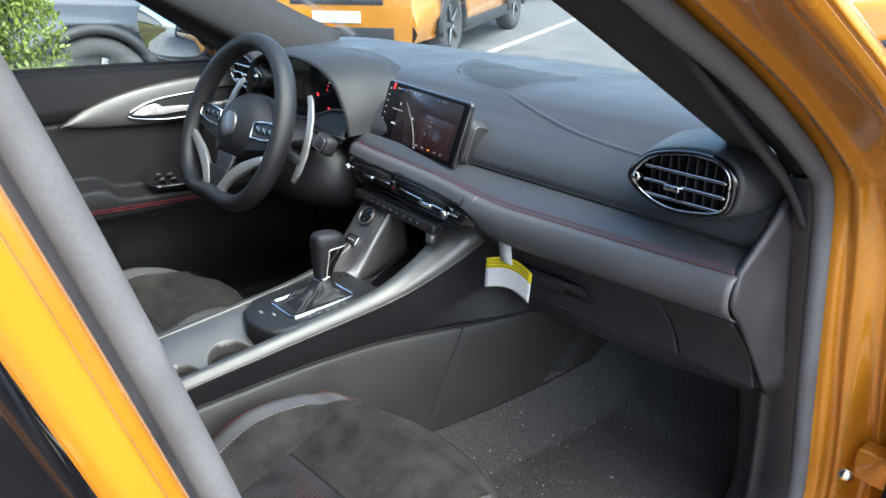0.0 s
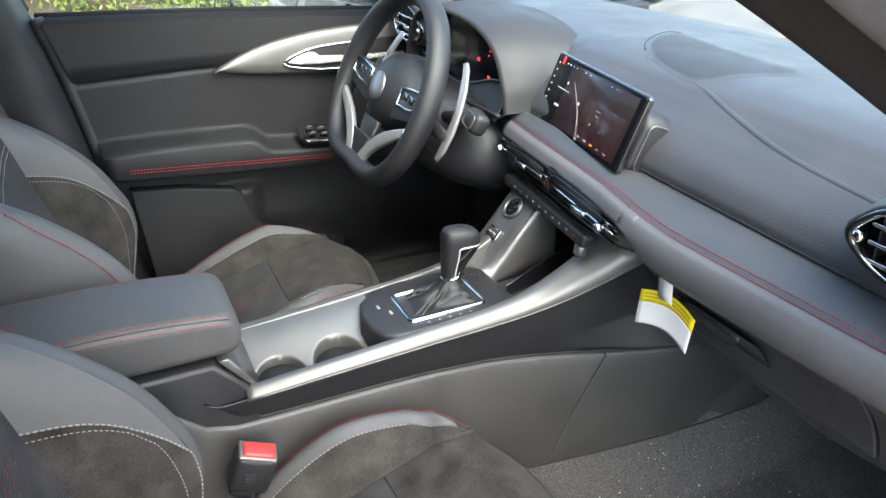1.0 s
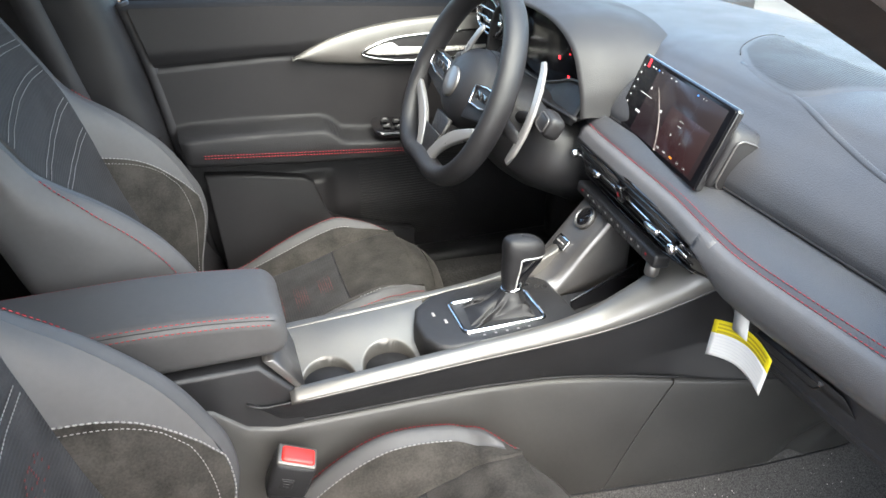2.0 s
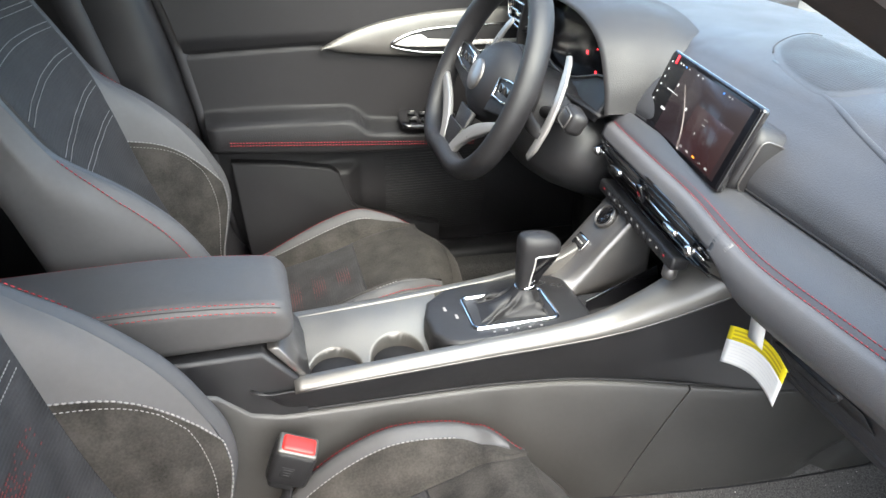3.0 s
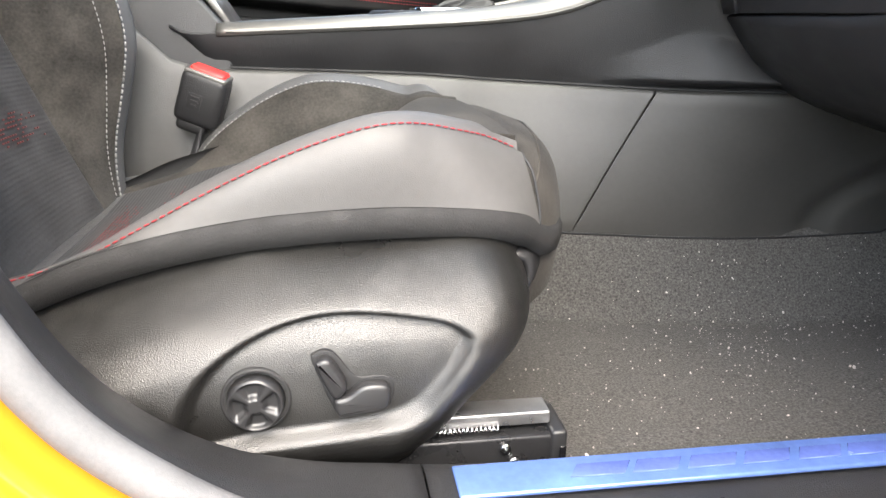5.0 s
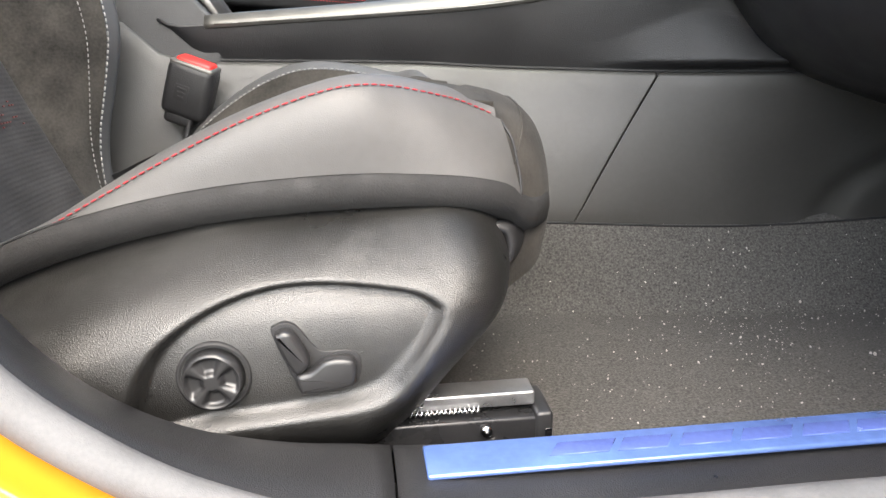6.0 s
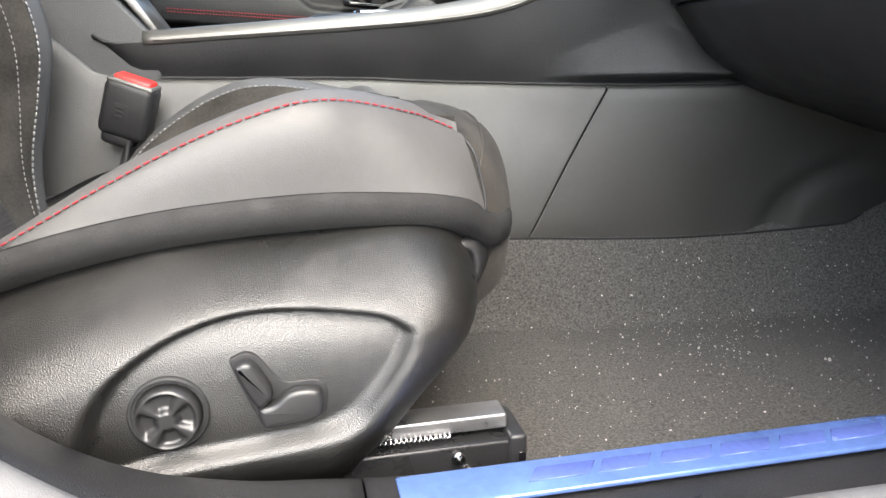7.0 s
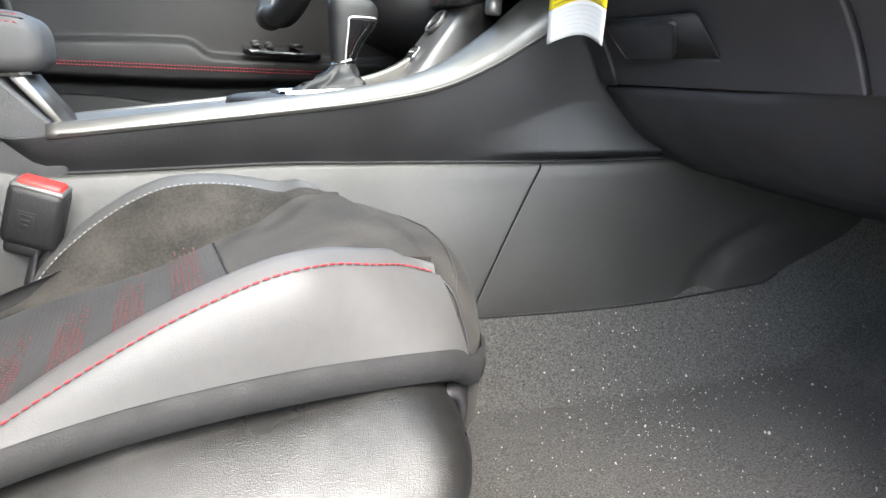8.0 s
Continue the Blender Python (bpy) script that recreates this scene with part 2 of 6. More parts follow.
def grid_bm(G, wrap_u=False, wrap_v=False, cap=False):
    """A sheet from rows of points."""
    bm = bmesh.new()
    rows = [[bm.verts.new(tuple(p)) for p in row] for row in G]
    nu, nv = len(rows), len(rows[0])
    for i in range(nu if wrap_u else nu - 1):
        for j in range(nv if wrap_v else nv - 1):
            q = [rows[i][j], rows[(i + 1) % nu][j], rows[(i + 1) % nu][(j + 1) % nv], rows[i][(j + 1) % nv]]
            bm.faces.new(q)
    if cap and wrap_v:
        bm.faces.new(rows[0][::-1])
        bm.faces.new(rows[-1])
    return bm


def patch(ctrl, nu, nv):
    """Smooth sheet through a small grid of points."""
    A = [spline(r, nv) for r in ctrl]
    A = np.array(A)
    B = np.zeros((nu, nv, 3))
    for j in range(nv):
        B[:, j] = spline(A[:, j], nu)
    return B


def tube_grid(path, radius, seg=10, closed=False, flat=1.0, up=(0, 0, 1)):
    P = np.array(path, float)
    n = len(P)
    G = []
    for i in range(n):
        a = P[(i - 1) % n] if closed or i > 0 else P[i]
        b = P[(i + 1) % n] if closed or i < n - 1 else P[i]
        t = b - a
        t = t / (np.linalg.norm(t) + 1e-9)
        s = np.cross(t, up)
        if np.linalg.norm(s) < 1e-4:
            s = np.cross(t, (1, 0, 0.1))
        s = s / np.linalg.norm(s)
        w = np.cross(s, t)
        r = radius[i] if hasattr(radius, "__len__") else radius
        G.append([P[i] + r * (math.cos(2 * math.pi * k / seg) * s + flat * math.sin(2 * math.pi * k / seg) * w) for k in range(seg)])
    return G


def tube(path, radius, seg=10, closed=False, flat=1.0, up=(0, 0, 1)):
    return grid_bm(tube_grid(path, radius, seg, closed, flat, up), wrap_u=closed, wrap_v=True, cap=not closed)


def rbox(cx, cy, cz, sx, sy, sz, r=0.004, m=None, seg=3):
    bm = bmesh.new()
    bmesh.ops.create_cube(bm, size=1.0)
    for v in bm.verts:
        v.co = Vector((v.co.x * sx, v.co.y * sy, v.co.z * sz))
    r = min(r, 0.49 * min(sx, sy, sz))
    bmesh.ops.bevel(bm, geom=list(bm.edges), offset=r, segments=seg, profile=0.5, affect='EDGES')
    bm.transform(Matrix.Translation((cx, cy, cz)) @ (m if m is not None else Matrix.Identity(4)))
    return bm


def prism(outline, depth, m, r=0.0, seg=2):
    """An outline in the local xy plane, extruded along local z, with rounded rims."""
    bm = bmesh.new()
    vs = [bm.verts.new((p[0], p[1], 0)) for p in outline]
    f = bm.faces.new(vs)
    g = bmesh.ops.extrude_face_region(bm, geom=[f])
    bmesh.ops.translate(bm, vec=(0, 0, depth), verts=[v for v in g["geom"] if isinstance(v, bmesh.types.BMVert)])
    if r:
        rim = [e for e in bm.edges if abs(e.verts[0].co.z - e.verts[1].co.z) < 1e-6]
        bmesh.ops.bevel(bm, geom=rim, offset=r, segments=seg, profile=0.5, affect='EDGES')
    bm.transform(m)
    return bm


def round_rect(w, h, r, n=5):
    pts = []
    for cx, cy, a0 in ((w / 2 - r, h / 2 - r, 0), (-w / 2 + r, h / 2 - r, 90), (-w / 2 + r, -h / 2 + r, 180), (w / 2 - r, -h / 2 + r, 270)):
        for k in range(n + 1):
            a = radians(a0 + 90 * k / n)
            pts.append((cx + r * math.cos(a), cy + r * math.sin(a)))
    return pts


def disc_lathe(profile, m, seg=32):
    """Profile of (radius, height) turned about local z."""
    G = [[(r * math.cos(2 * math.pi * k / seg), r * math.sin(2 * math.pi * k / seg), h) for k in range(seg)] for r, h in profile]
    bm = grid_bm(G, wrap_v=True, cap=True)
    bm.transform(m)
    return bm


def frame_at(origin, z_axis, x_axis):
    """A pose with local z along z_axis and local x near x_axis."""
    z = Vector(z_axis).normalized()
    x = Vector(x_axis)
    x = (x - z * x.dot(z)).normalized()
    y = z.cross(x)
    return Matrix.Translation(origin) @ Matrix((x, y, z)).transposed().to_4x4()


def thread(path, pitch=0.0062, length=0.0042, r=0.0008, lift=(0, 0, 0)):
    """A row of sewn stitches along a path."""
    P = np.array(path, float) + np.array(lift)
    d = np.concatenate([[0], np.cumsum(np.linalg.norm(np.diff(P, axis=0), axis=1))])
    bm = bmesh.new()
    s = 0.0
    def at(q):
        return np.array([np.interp(q, d, P[:, k]) for k in range(3)])
    while s + length < d[-1]:
        a, b = at(s), at(s + length)
        t = b - a
        t = t / (np.linalg.norm(t) + 1e-9)
        u = np.cross(t, (0.3, 0.2, 1.0))
        u = u / np.linalg.norm(u)
        w = np.cross(u, t)
        ring = []
        for p, rr in ((a, 0.5 * r), (a + t * length * 0.25, r), (b - t * length * 0.25, r), (b, 0.5 * r)):
            ring.append([bm.verts.new(tuple(p + rr * (math.cos(q) * u + math.sin(q) * w))) for q in (0.785, 2.356, 3.927, 5.498)])
        for i in range(3):
            for j in range(4):
                bm.faces.new((ring[i][j], ring[i + 1][j], ring[i + 1][(j + 1) % 4], ring[i][(j + 1) % 4]))
        bm.faces.new(ring[0][::-1])
        bm.faces.new(ring[-1])
        s += pitch
    return bm


# ---- the setting: ground, car body shell, floor, roof ----
ground = part("ground", grid_bm([[(-60 + 6 * i, -60 + 6 * j, 0.0) for j in range(21)] for i in range(21)]), ASPHALT)
tagged(ground, "grey worn asphalt of a car park", "ground", kind="structure")
far = part("ground_far", grid_bm([[(-3000, -3000, -0.02), (-3000, 3000, -0.02)], [(3000, -3000, -0.02), (3000, 3000, -0.02)]]), ASPHALT)
tagged(far, "asphalt running on to the horizon", "ground", kind="structure")

# outline of the passenger door opening, seen from the side: x, z
OPENING = [(-.02, 1.40), (.005, 1.335), (.035, 1.25), (.09, 1.04), (.152, .78), (.188, .625), (.214, .560), (.245, .512), (.287, .474), (.335, .444), (.40, .421), (.50, .412), (.66, .411),
           (.84, .415), (.925, .455), (.945, .54), (.908, .73), (.873, .91), (.85, 1.01), (.81, 1.06), (.65, 1.165), (.47, 1.26), (.33, 1.335), (.2, 1.40), (.09, 1.44), (.02, 1.445)]
RING = spline(OPENING, 200, closed=True)


def ring_normal(i):
    t = RING[(i + 1) % len(RING)] - RING[i - 1]
    n = np.array((t[1], -t[0]))
    n = n / np.linalg.norm(n)
    return -n if np.dot(n, RING[i] - np.array((0.48, 0.85))) < 0 else n


def ring_loft(profile, first=0, last=200, other=None):
    """A rail round the opening; profile rows: distance outward, y."""
    G = []
    for i in range(first, last):
        n = ring_normal(i % 200)
        p = RING[i % 200]
        f = smooth(.26, .42, p[0]) if other else 0
        rows = [(a[0] * (1 - f) + b[0] * f, a[1] * (1 - f) + b[1] * f) for a, b in zip(profile, other or profile)]
        G.append([(p[0] + n[0] * d, y, p[1] + n[1] * d) for d, y in rows])
    return G


body = thing("car_body", 0.3, -0.8, 0.0, "orange-yellow painted car body with an open passenger doorway", "car body", kind="structure")
OUT_A = min(range(200), key=lambda i: abs(RING[i][1] - .98) + (9 if RING[i][0] > .4 else 0))
OUT_B = 196
JAMB = spline([(.012, -.695), (.022, -.708), (.026, -.722), (.036, -.726), (.038, -.734), (.030, -.740), (.036, -.752), (.052, -.765), (.056, -.776), (.050, -.784), (.062, -.792), (.076, -.800), (.084, -.808), (.092, -.818)], 56)
JAMB_FRONT = spline([(.012, -.695), (.013, -.706), (.014, -.722), (.012, -.730), (.005, -.736), (.004, -.744), (.011, -.750), (.013, -.758), (.012, -.775), (.009, -.795), (.005, -.808), (.001, -.816), (.002, -.826), (.008, -.832)], 56)
SKIN = spline([(.092, -.818), (.100, -.830), (.125, -.841), (.15, -.845)], 10)
SKIN_FRONT = spline([(.008, -.832), (.020, -.827), (.045, -.795), (.070, -.730)], 10)


def blended(first, last, rear, front):
    """Rail round the opening whose profile changes towards the windscreen pillar."""
    G = []
    for i in range(first, last):
        nrm, p = ring_normal(i % 200), RING[i % 200]
        f = smooth(.90, 1.04, p[1]) * smooth(.05, .30, p[0])
        prof = (rear * np.array((1 - .45 * smooth(.62, .90, p[1]), 1.0))) * (1 - f) + front * f
        G.append([(p[0] + nrm[0] * d, y, p[1] + nrm[1] * d) for d, y in prof])
    return G


part("door_jamb", grid_bm(blended(0, 200, JAMB, JAMB_FRONT), wrap_u=True), PAINT, body, "glossy orange-yellow painted door jamb", solid=0.004, offset=1.0)
part("outer_skin", grid_bm(blended(OUT_A, OUT_B, SKIN, SKIN_FRONT)), PAINT, body, solid=.004, offset=1.0)
part("pillar_skin", grid_bm(blended(OUT_B - 201, OUT_A + 1, SKIN, SKIN_FRONT)), PIANO, body, "gloss black pillar skin", solid=.004, offset=1.0)
low_i = [i for i in range(100) if RING[i][1] < .58]
part("door_seal", grid_bm(ring_loft([(.0 + .012 * math.cos(a), -.704 - .012 * math.sin(a)) for a in [k * 2 * math.pi / 14 for k in range(14)]]), wrap_u=True, wrap_v=True), SEAL, body, "grey flocked rubber door seal")
part("seal_lip", grid_bm(ring_loft([(.019 + .009 * math.cos(a), -.722 - .008 * math.sin(a)) for a in [k * 2 * math.pi / 8 for k in range(8)]], OUT_B - 200, min(low_i)), wrap_v=True), RUBBER, body, "black rubber lip beside the seal")
# rocker skin below the doorway, rear flank, hood and fender
part("rocker_panel", grid_bm([[(x, y, z) for y, z in ((-.835, .30), (-.845, .24), (-.80, .18), (-.72, .17))] for x in (-1.3, -.6, 0, .5, .95)]), PAINT, body, solid=0.004)
part("rear_door_skin", grid_bm(patch([[(-1.35, -.84, .25), (-1.35, -.875, .55), (-1.35, -.87, .80), (-1.35, -.85, 1.0)], [(-.7, -.845, .25), (-.7, -.885, .55), (-.7, -.88, .80), (-.7, -.86, 1.0)], [(.03, -.845, .29), (.0, -.88, .55), (-.05, -.875, .80), (-.10, -.857, 1.0)]], 16, 16)), PAINT, body, solid=0.01, offset=-1)
part("pillar_applique", grid_bm(patch([[(-.10, -.857, 1.005), (-.16, -.82, 1.2), (-.2, -.78, 1.42)], [(-.055, -.858, 1.005), (-.115, -.822, 1.2), (-.17, -.785, 1.42)]], 6, 14)), PIANO, body, "gloss black door pillar cover", solid=0.02)
part("rear_window", grid_bm(patch([[(-1.2, -.85, 1.0), (-1.15, -.81, 1.2), (-1.0, -.76, 1.36)], [(-.105, -.855, 1.0), (-.165, -.818, 1.2), (-.205, -.758, 1.37)]], 6, 14)), PIANO, body, "dark tinted rear window", solid=0.004)
hood_rows = [[(x, y, .975 - 0.06 * (y / .8) ** 4 - 0.03 * (y / .8) ** 2 - h) for y in (-.80, -.6, -.35, 0, .35, .6, .80)] for x, h in ((1.36, 0.0), (1.6, .025), (1.9, .06), (2.2, .12), (2.4, .23))]
part("hood", grid_bm(patch(hood_rows, 20, 24)), PAINT, body, "long orange-yellow hood", solid=0.01)
part("fender", grid_bm(patch([[(.96, -.83, .96), (.98, -.87, .85), (1.0, -.875, .55), (1.0, -.85, .25)], [(1.4, -.805, .955), (1.4, -.87, .85), (1.4, -.89, .60), (1.4, -.87, .50)], [(2.3, -.80, .78), (2.3, -.86, .7), (2.3, -.87, .55), (2.3, -.85, .42)]], 20, 12)), PAINT, body, solid=0.01)
part("cowl", grid_bm(patch([[(1.22, y, 1.0 - .09 * (y / .8) ** 2), (1.3, y, .965 - .08 * (y / .8) ** 2), (1.37, y, .965 - .09 * (y / .8) ** 2)] for y in (-.78, -.4, 0, .4, .78)], 20, 8)), PLASTIC, body, "black plastic cowl below the windscreen", solid=0.01)
roof_rows = [[(x, y, 1.56 - .07 * (y / .66) ** 4 - h) for y in (-.70, -.5, -.2, .2, .5, .70)] for x, h in ((-1.35, .08), (-.8, .0), (-.2, -.01), (.15, .02), (.34, .08))]
part("roof_skin", grid_bm(patch(roof_rows, 20, 24)), PAINT, body, "orange-yellow roof panel", solid=0.01, offset=1)
# unseen window and rail, added to stop light leaking into the cabin
part("rear_window", grid_bm(patch([[(-1.33, .735, 1.0), (-1.33, .72, 1.2), (-1.33, .68, 1.46)], [(-.6, .735, 1.0), (-.6, .72, 1.2), (-.6, .68, 1.52)], [(.04, .735, 1.0), (-.03, .70, 1.2), (-.10, .66, 1.50)]], 10, 10)), PRIVACY, body, "unseen rear side window, tinted to keep light out", solid=.004)
part("roof_rail", grid_bm(patch([[(-.12, .66, 1.36), (-.12, .68, 1.50)], [(.10, .65, 1.375), (.10, .68, 1.50)], [(.30, .655, 1.355), (.32, .68, 1.46)], [(.55, .675, 1.25), (.56, .66, 1.36)]], 12, 6)), HEADLINER, body, "unseen dark roof rail lining that shuts out light", solid=.01)
part("roof_side", grid_bm(patch([[(-1.35, -.69, 1.41), (-1.35, -.79, 1.33)], [(-.2, -.70, 1.49), (-.2, -.79, 1.42)], [(.1, -.69, 1.48), (.1, -.78, 1.46)]], 12, 4)), PAINT, body, solid=0.01)

ceiling = part("ceiling", grid_bm([[(p[0], p[1] * .99, p[2] - .03) for p in row] for row in patch(roof_rows, 14, 16)]), HEADLINER)
tagged(ceiling, "unseen headliner, dark grey to cut bounced light", "ceiling", kind="structure")


FOOT_Y = [(.0, .10), (.5, .115), (.7, .131), (.9, .150), (1.1, .165), (1.3, .18)]


def floor_z(x, y):
    a = abs(y)
    z = .337 + .110 * smooth(.075, -.012, a - lerp(x, FOOT_Y)) + .07 * smooth(.575, .64, a) * (1 if y < 0 else 1)
    z += 0.006 * math.sin(9 * x + 3 * y) * math.sin(11 * y) + .55 * max(0, x - 1.13) + .5 * max(0, x - 1.25)
    return z


fl = part("floor", grid_bm([[(x, y, floor_z(x, y)) for y in np.linspace(-.645, .70, 230)] for x in np.linspace(-1.0, 1.5, 200)]), CARPET)
tagged(fl, "black carpeted car floor strewn with pale grit", "floor", kind="structure")
grit = bmesh.new()
for k in range(900):
    if k < 620:
        gx, gy = random.uniform(.5, 1.12), random.uniform(-.60, -.17)
    elif k < 820:
        gx, gy = random.gauss(.93, .10), random.gauss(-.22, .05)
    else:
        gx, gy = random.gauss(.86, .03), random.gauss(-.27, .07)
    gr = .00032 + .00028 * random.expovariate(1.0)
    gr = min(gr, .0022)
    if floor_z(gx, gy) > .46 or gy > -.14:
        continue
    mm = Matrix.Translation((gx, gy, floor_z(gx, gy) + .6 * gr)) @ Euler((random.random() * 3, random.random() * 3, random.random() * 3)).to_matrix().to_4x4() @ Matrix.Diagonal((gr * random.uniform(.7, 2.0), gr, gr * .7, 1))
    bmesh.ops.create_icosphere(grit, subdivisions=1, radius=1.0, matrix=mm)
g_ob = part("grit", grit, SPECK)
tagged(g_ob, "pale grit and dust crumbs scattered on the carpet", "grit", kind="stuff")

fw = part("wall_firewall", rbox(1.47, 0, .60, .04, 1.5, .64, .01), DARK)
tagged(fw, "dark firewall beyond the footwells", "wall", kind="structure")
# unseen plain wall, raised to the roof to keep light out
rw = part("wall_rear", rbox(-1.32, 0, .90, .04, 1.5, 1.24, .02), HEADLINER)
tagged(rw, "unseen plain wall closing the cabin rear to light", "wall", kind="structure")

# sill trim of the doorway, from the pillar foot along the sill to the front kick panel
foot_prof = [tuple(p) for p in spline([(.065, -.606), (.032, -.612), (.014, -.625), (.006, -.645), (-.002, -.668), (-.006, -.685), (-.002, -.700)], 16)]
sill_prof = [tuple(p) for p in spline([(.065, -.603), (.022, -.606), (.002, -.612), (-.006, -.622), (-.0075, -.645), (-.0075, -.675), (-.002, -.698)], 16)]
low = [i for i in range(200) if RING[i][1] < .60]
PILLAR_END = min(low, key=lambda i: abs(RING[i][0] - .443))
SILL_END = min(low, key=lambda i: abs(RING[i][0] - .90))
st = thing("sill_trim", .45, -.65, .40, "black grained plastic sill trim under the doorway", "sill trim", kind="structure")
part("pillar_foot_cover", grid_bm(ring_loft(foot_prof, 14, PILLAR_END, sill_prof)), PLASTIC, st, solid=.004)
part("sill_cover", grid_bm([[(p[0] + (.0018 if k == 0 else 0), p[1], p[2]) for p in r] for k, r in enumerate(ring_loft(foot_prof, PILLAR_END - 1, SILL_END, sill_prof))]), PLASTIC, st, solid=.004)
part("kick_cover", grid_bm(ring_loft(foot_prof, SILL_END, SILL_END + 40, sill_prof)), PLASTIC, st, solid=.004)
part("sill_wall", grid_bm([[(x, -.608, z) for z in (.33, .36, .385)] for x in np.linspace(-1.2, 1.0, 12)]), PLASTIC, st, solid=.01)

# kick panel at the front of the footwell, passenger side
kp = part("wall_kick_panel", grid_bm(patch([[(.90, -.655, .36), (.90, -.66, .55), (.87, -.665, .76), (.83, -.665, .95)], [(1.15, -.64, .36), (1.15, -.645, .55), (1.15, -.65, .76), (1.1, -.66, .95)], [(1.45, -.62, .36), (1.45, -.62, .55), (1.45, -.63, .76), (1.4, -.64, .95)]], 12, 12)), PLASTIC, solid=.01)
tagged(kp, "black plastic kick panel beside the footwell", "wall", kind="structure")

# roof pillar trims, both sides of the windscreen
def pillar_trim(s):
    rows = []
    for xi, zi, xo, zo in ((.18, 1.42, .18, 1.46), (.36, 1.325, .34, 1.37), (.50, 1.252, .48, 1.288), (.63, 1.18, .64, 1.172), (.84, 1.06, .80, 1.055), (.98, .99, .86, .99)):
        rows.append([(xo - .010, s * .692, zo - .018), (xo + .010, s * .668, zo - .002), ((xi + xo) / 2 + .004, s * .635, (zi + zo) / 2 + .002), (xi, s * .602, zi), (xi + .045, s * .598, zi + .045), (xi + .09, s * .63, zi + .075)])
    return grid_bm(patch(rows, 30, 24))


for s, nm in ((-1, "trim_pillar_right"), (1, "trim_pillar_left")):
    pt = part(nm, pillar_trim(s), CLOTH, solid=.008, offset=1)
    # hidden dark tube, added to block light leaking past the trim
    part("pillar_leak_block", tube([(.20, s * .672, 1.43), (.40, s * .672, 1.33), (.62, s * .674, 1.205), (.80, s * .676, 1.095), (.92, s * .680, 1.005), (1.02, s * .69, .93)], .026, 10), DARK, pt)
    tagged(pt, "charcoal cloth covered windscreen pillar trim", "pillar trim", kind="structure")
    if s < 0:
        # demister vent in the pillar trim
        mv = frame_at((.762, -.634, 1.104), (-.5, -.30, -.80), (.87, .0, -.5))
        part("vent_frame", prism(round_rect(.078, .034, .006), .004, mv @ Matrix.Translation((0, 0, -.003)), .001), PLASTIC, pt, "small black demister vent")
        part("vent_mouth", prism(round_rect(.068, .026, .004), .0012, mv @ Matrix.Translation((0, 0, .0008))), DARK, pt)
        for k in range(4):
            fin = rbox(0, 0, 0, .003, .024, .003, .0008)
            fin.transform(mv @ Matrix.Translation((-.024 + .016 * k, 0, .0028)) @ Matrix.Rotation(radians(25), 4, 'Z'))
            part("vent_fin", fin, PLASTIC, pt)

# windscreen
ws = [[(1.33 - .13 * (y / .65) ** 2, y, 1.015), (.95 - .10 * (y / .65) ** 2, y * .97, 1.24), (.40 - .03 * (y / .65) ** 2, y * .92, 1.47)] for y in (-.68, -.4, 0, .4, .68)]
wind = part("window_windscreen", grid_bm(patch(ws, 20, 14)), GLASS, solid=.004)
tagged(wind, "clear curved windscreen", "window", kind="structure")
wind.visible_shadow = False

kl = part("wall_left_kick", rbox(1.24, .70, .66, .50, .05, .66, .01), DARK)
tagged(kl, "dark side wall of the driver footwell", "wall", kind="structure")
kr = part("wall_right_kick", rbox(1.28, -.705, .70, .44, .05, .66, .01), DARK)
tagged(kr, "dark side wall of the passenger footwell", "wall", kind="structure")


# ---- seats ----
CUSH = [(.06, .500), (.15, .518), (.25, .548), (.33, .578), (.395, .602), (.45, .620), (.50, .631), (.535, .630), (.564, .619), (.583, .599), (.593, .565), (.595, .53), (.588, .495)]
BACK_MID = [(.48, .158), (.60, .104), (.70, .062), (.77, .036), (.82, .020), (.88, .002), (.93, -.018), (.975, -.040), (1.042, -.076), (1.10, -.107), (1.2, -.165)]
BACK_EDGE = [(.48, .150), (.54, .146), (.58, .150), (.63, .163), (.685, .174), (.735, .168), (.768, .153), (.802, .135), (.832, .114), (.860, .088), (.884, .062), (.906, .034), (.928, .002), (.948, -.022), (.975, -.040), (1.2, -.165)]
BACK_INS = [(.48, .125), (.70, .130), (.84, .144), (.90, .156), (.95, .178), (1.0, .184), (1.1, .172), (1.2, .14)]
MOON = [(.06, .500), (.15, .520), (.203, .526), (.246, .574), (.30, .614), (.352, .637), (.395, .640), (.447, .632), (.476, .623), (.50, .618), (.533, .604)]
SEAM_Z = [(.06, .515), (.15, .535), (.21, .553), (.25, .573), (.30, .599), (.35, .622), (.40, .639), (.425, .643), (.45, .641), (.48, .634), (.50, .628), (.533, .613)]
SEAM_W = [(.06, .170), (.40, .170), (.43, .166), (.45, .157), (.48, .146), (.50, .133), (.533, .116)]
HEM_Z = [(.06, .500), (.15, .530), (.20, .552), (.25, .567), (.30, .577), (.35, .583), (.42, .586), (.48, .582), (.51, .577), (.535, .568), (.545, .558)]
HEM_W = [(.06, .174), (.40, .178), (.48, .171), (.51, .163), (.535, .147), (.545, .138)]
FRONT = [(.612, .533, .116), (.600, .540, .124), (.585, .543, .130), (.570, .545, .135), (.558, .545, .138), (.53, .545, .135), (.48, .540, .130)]


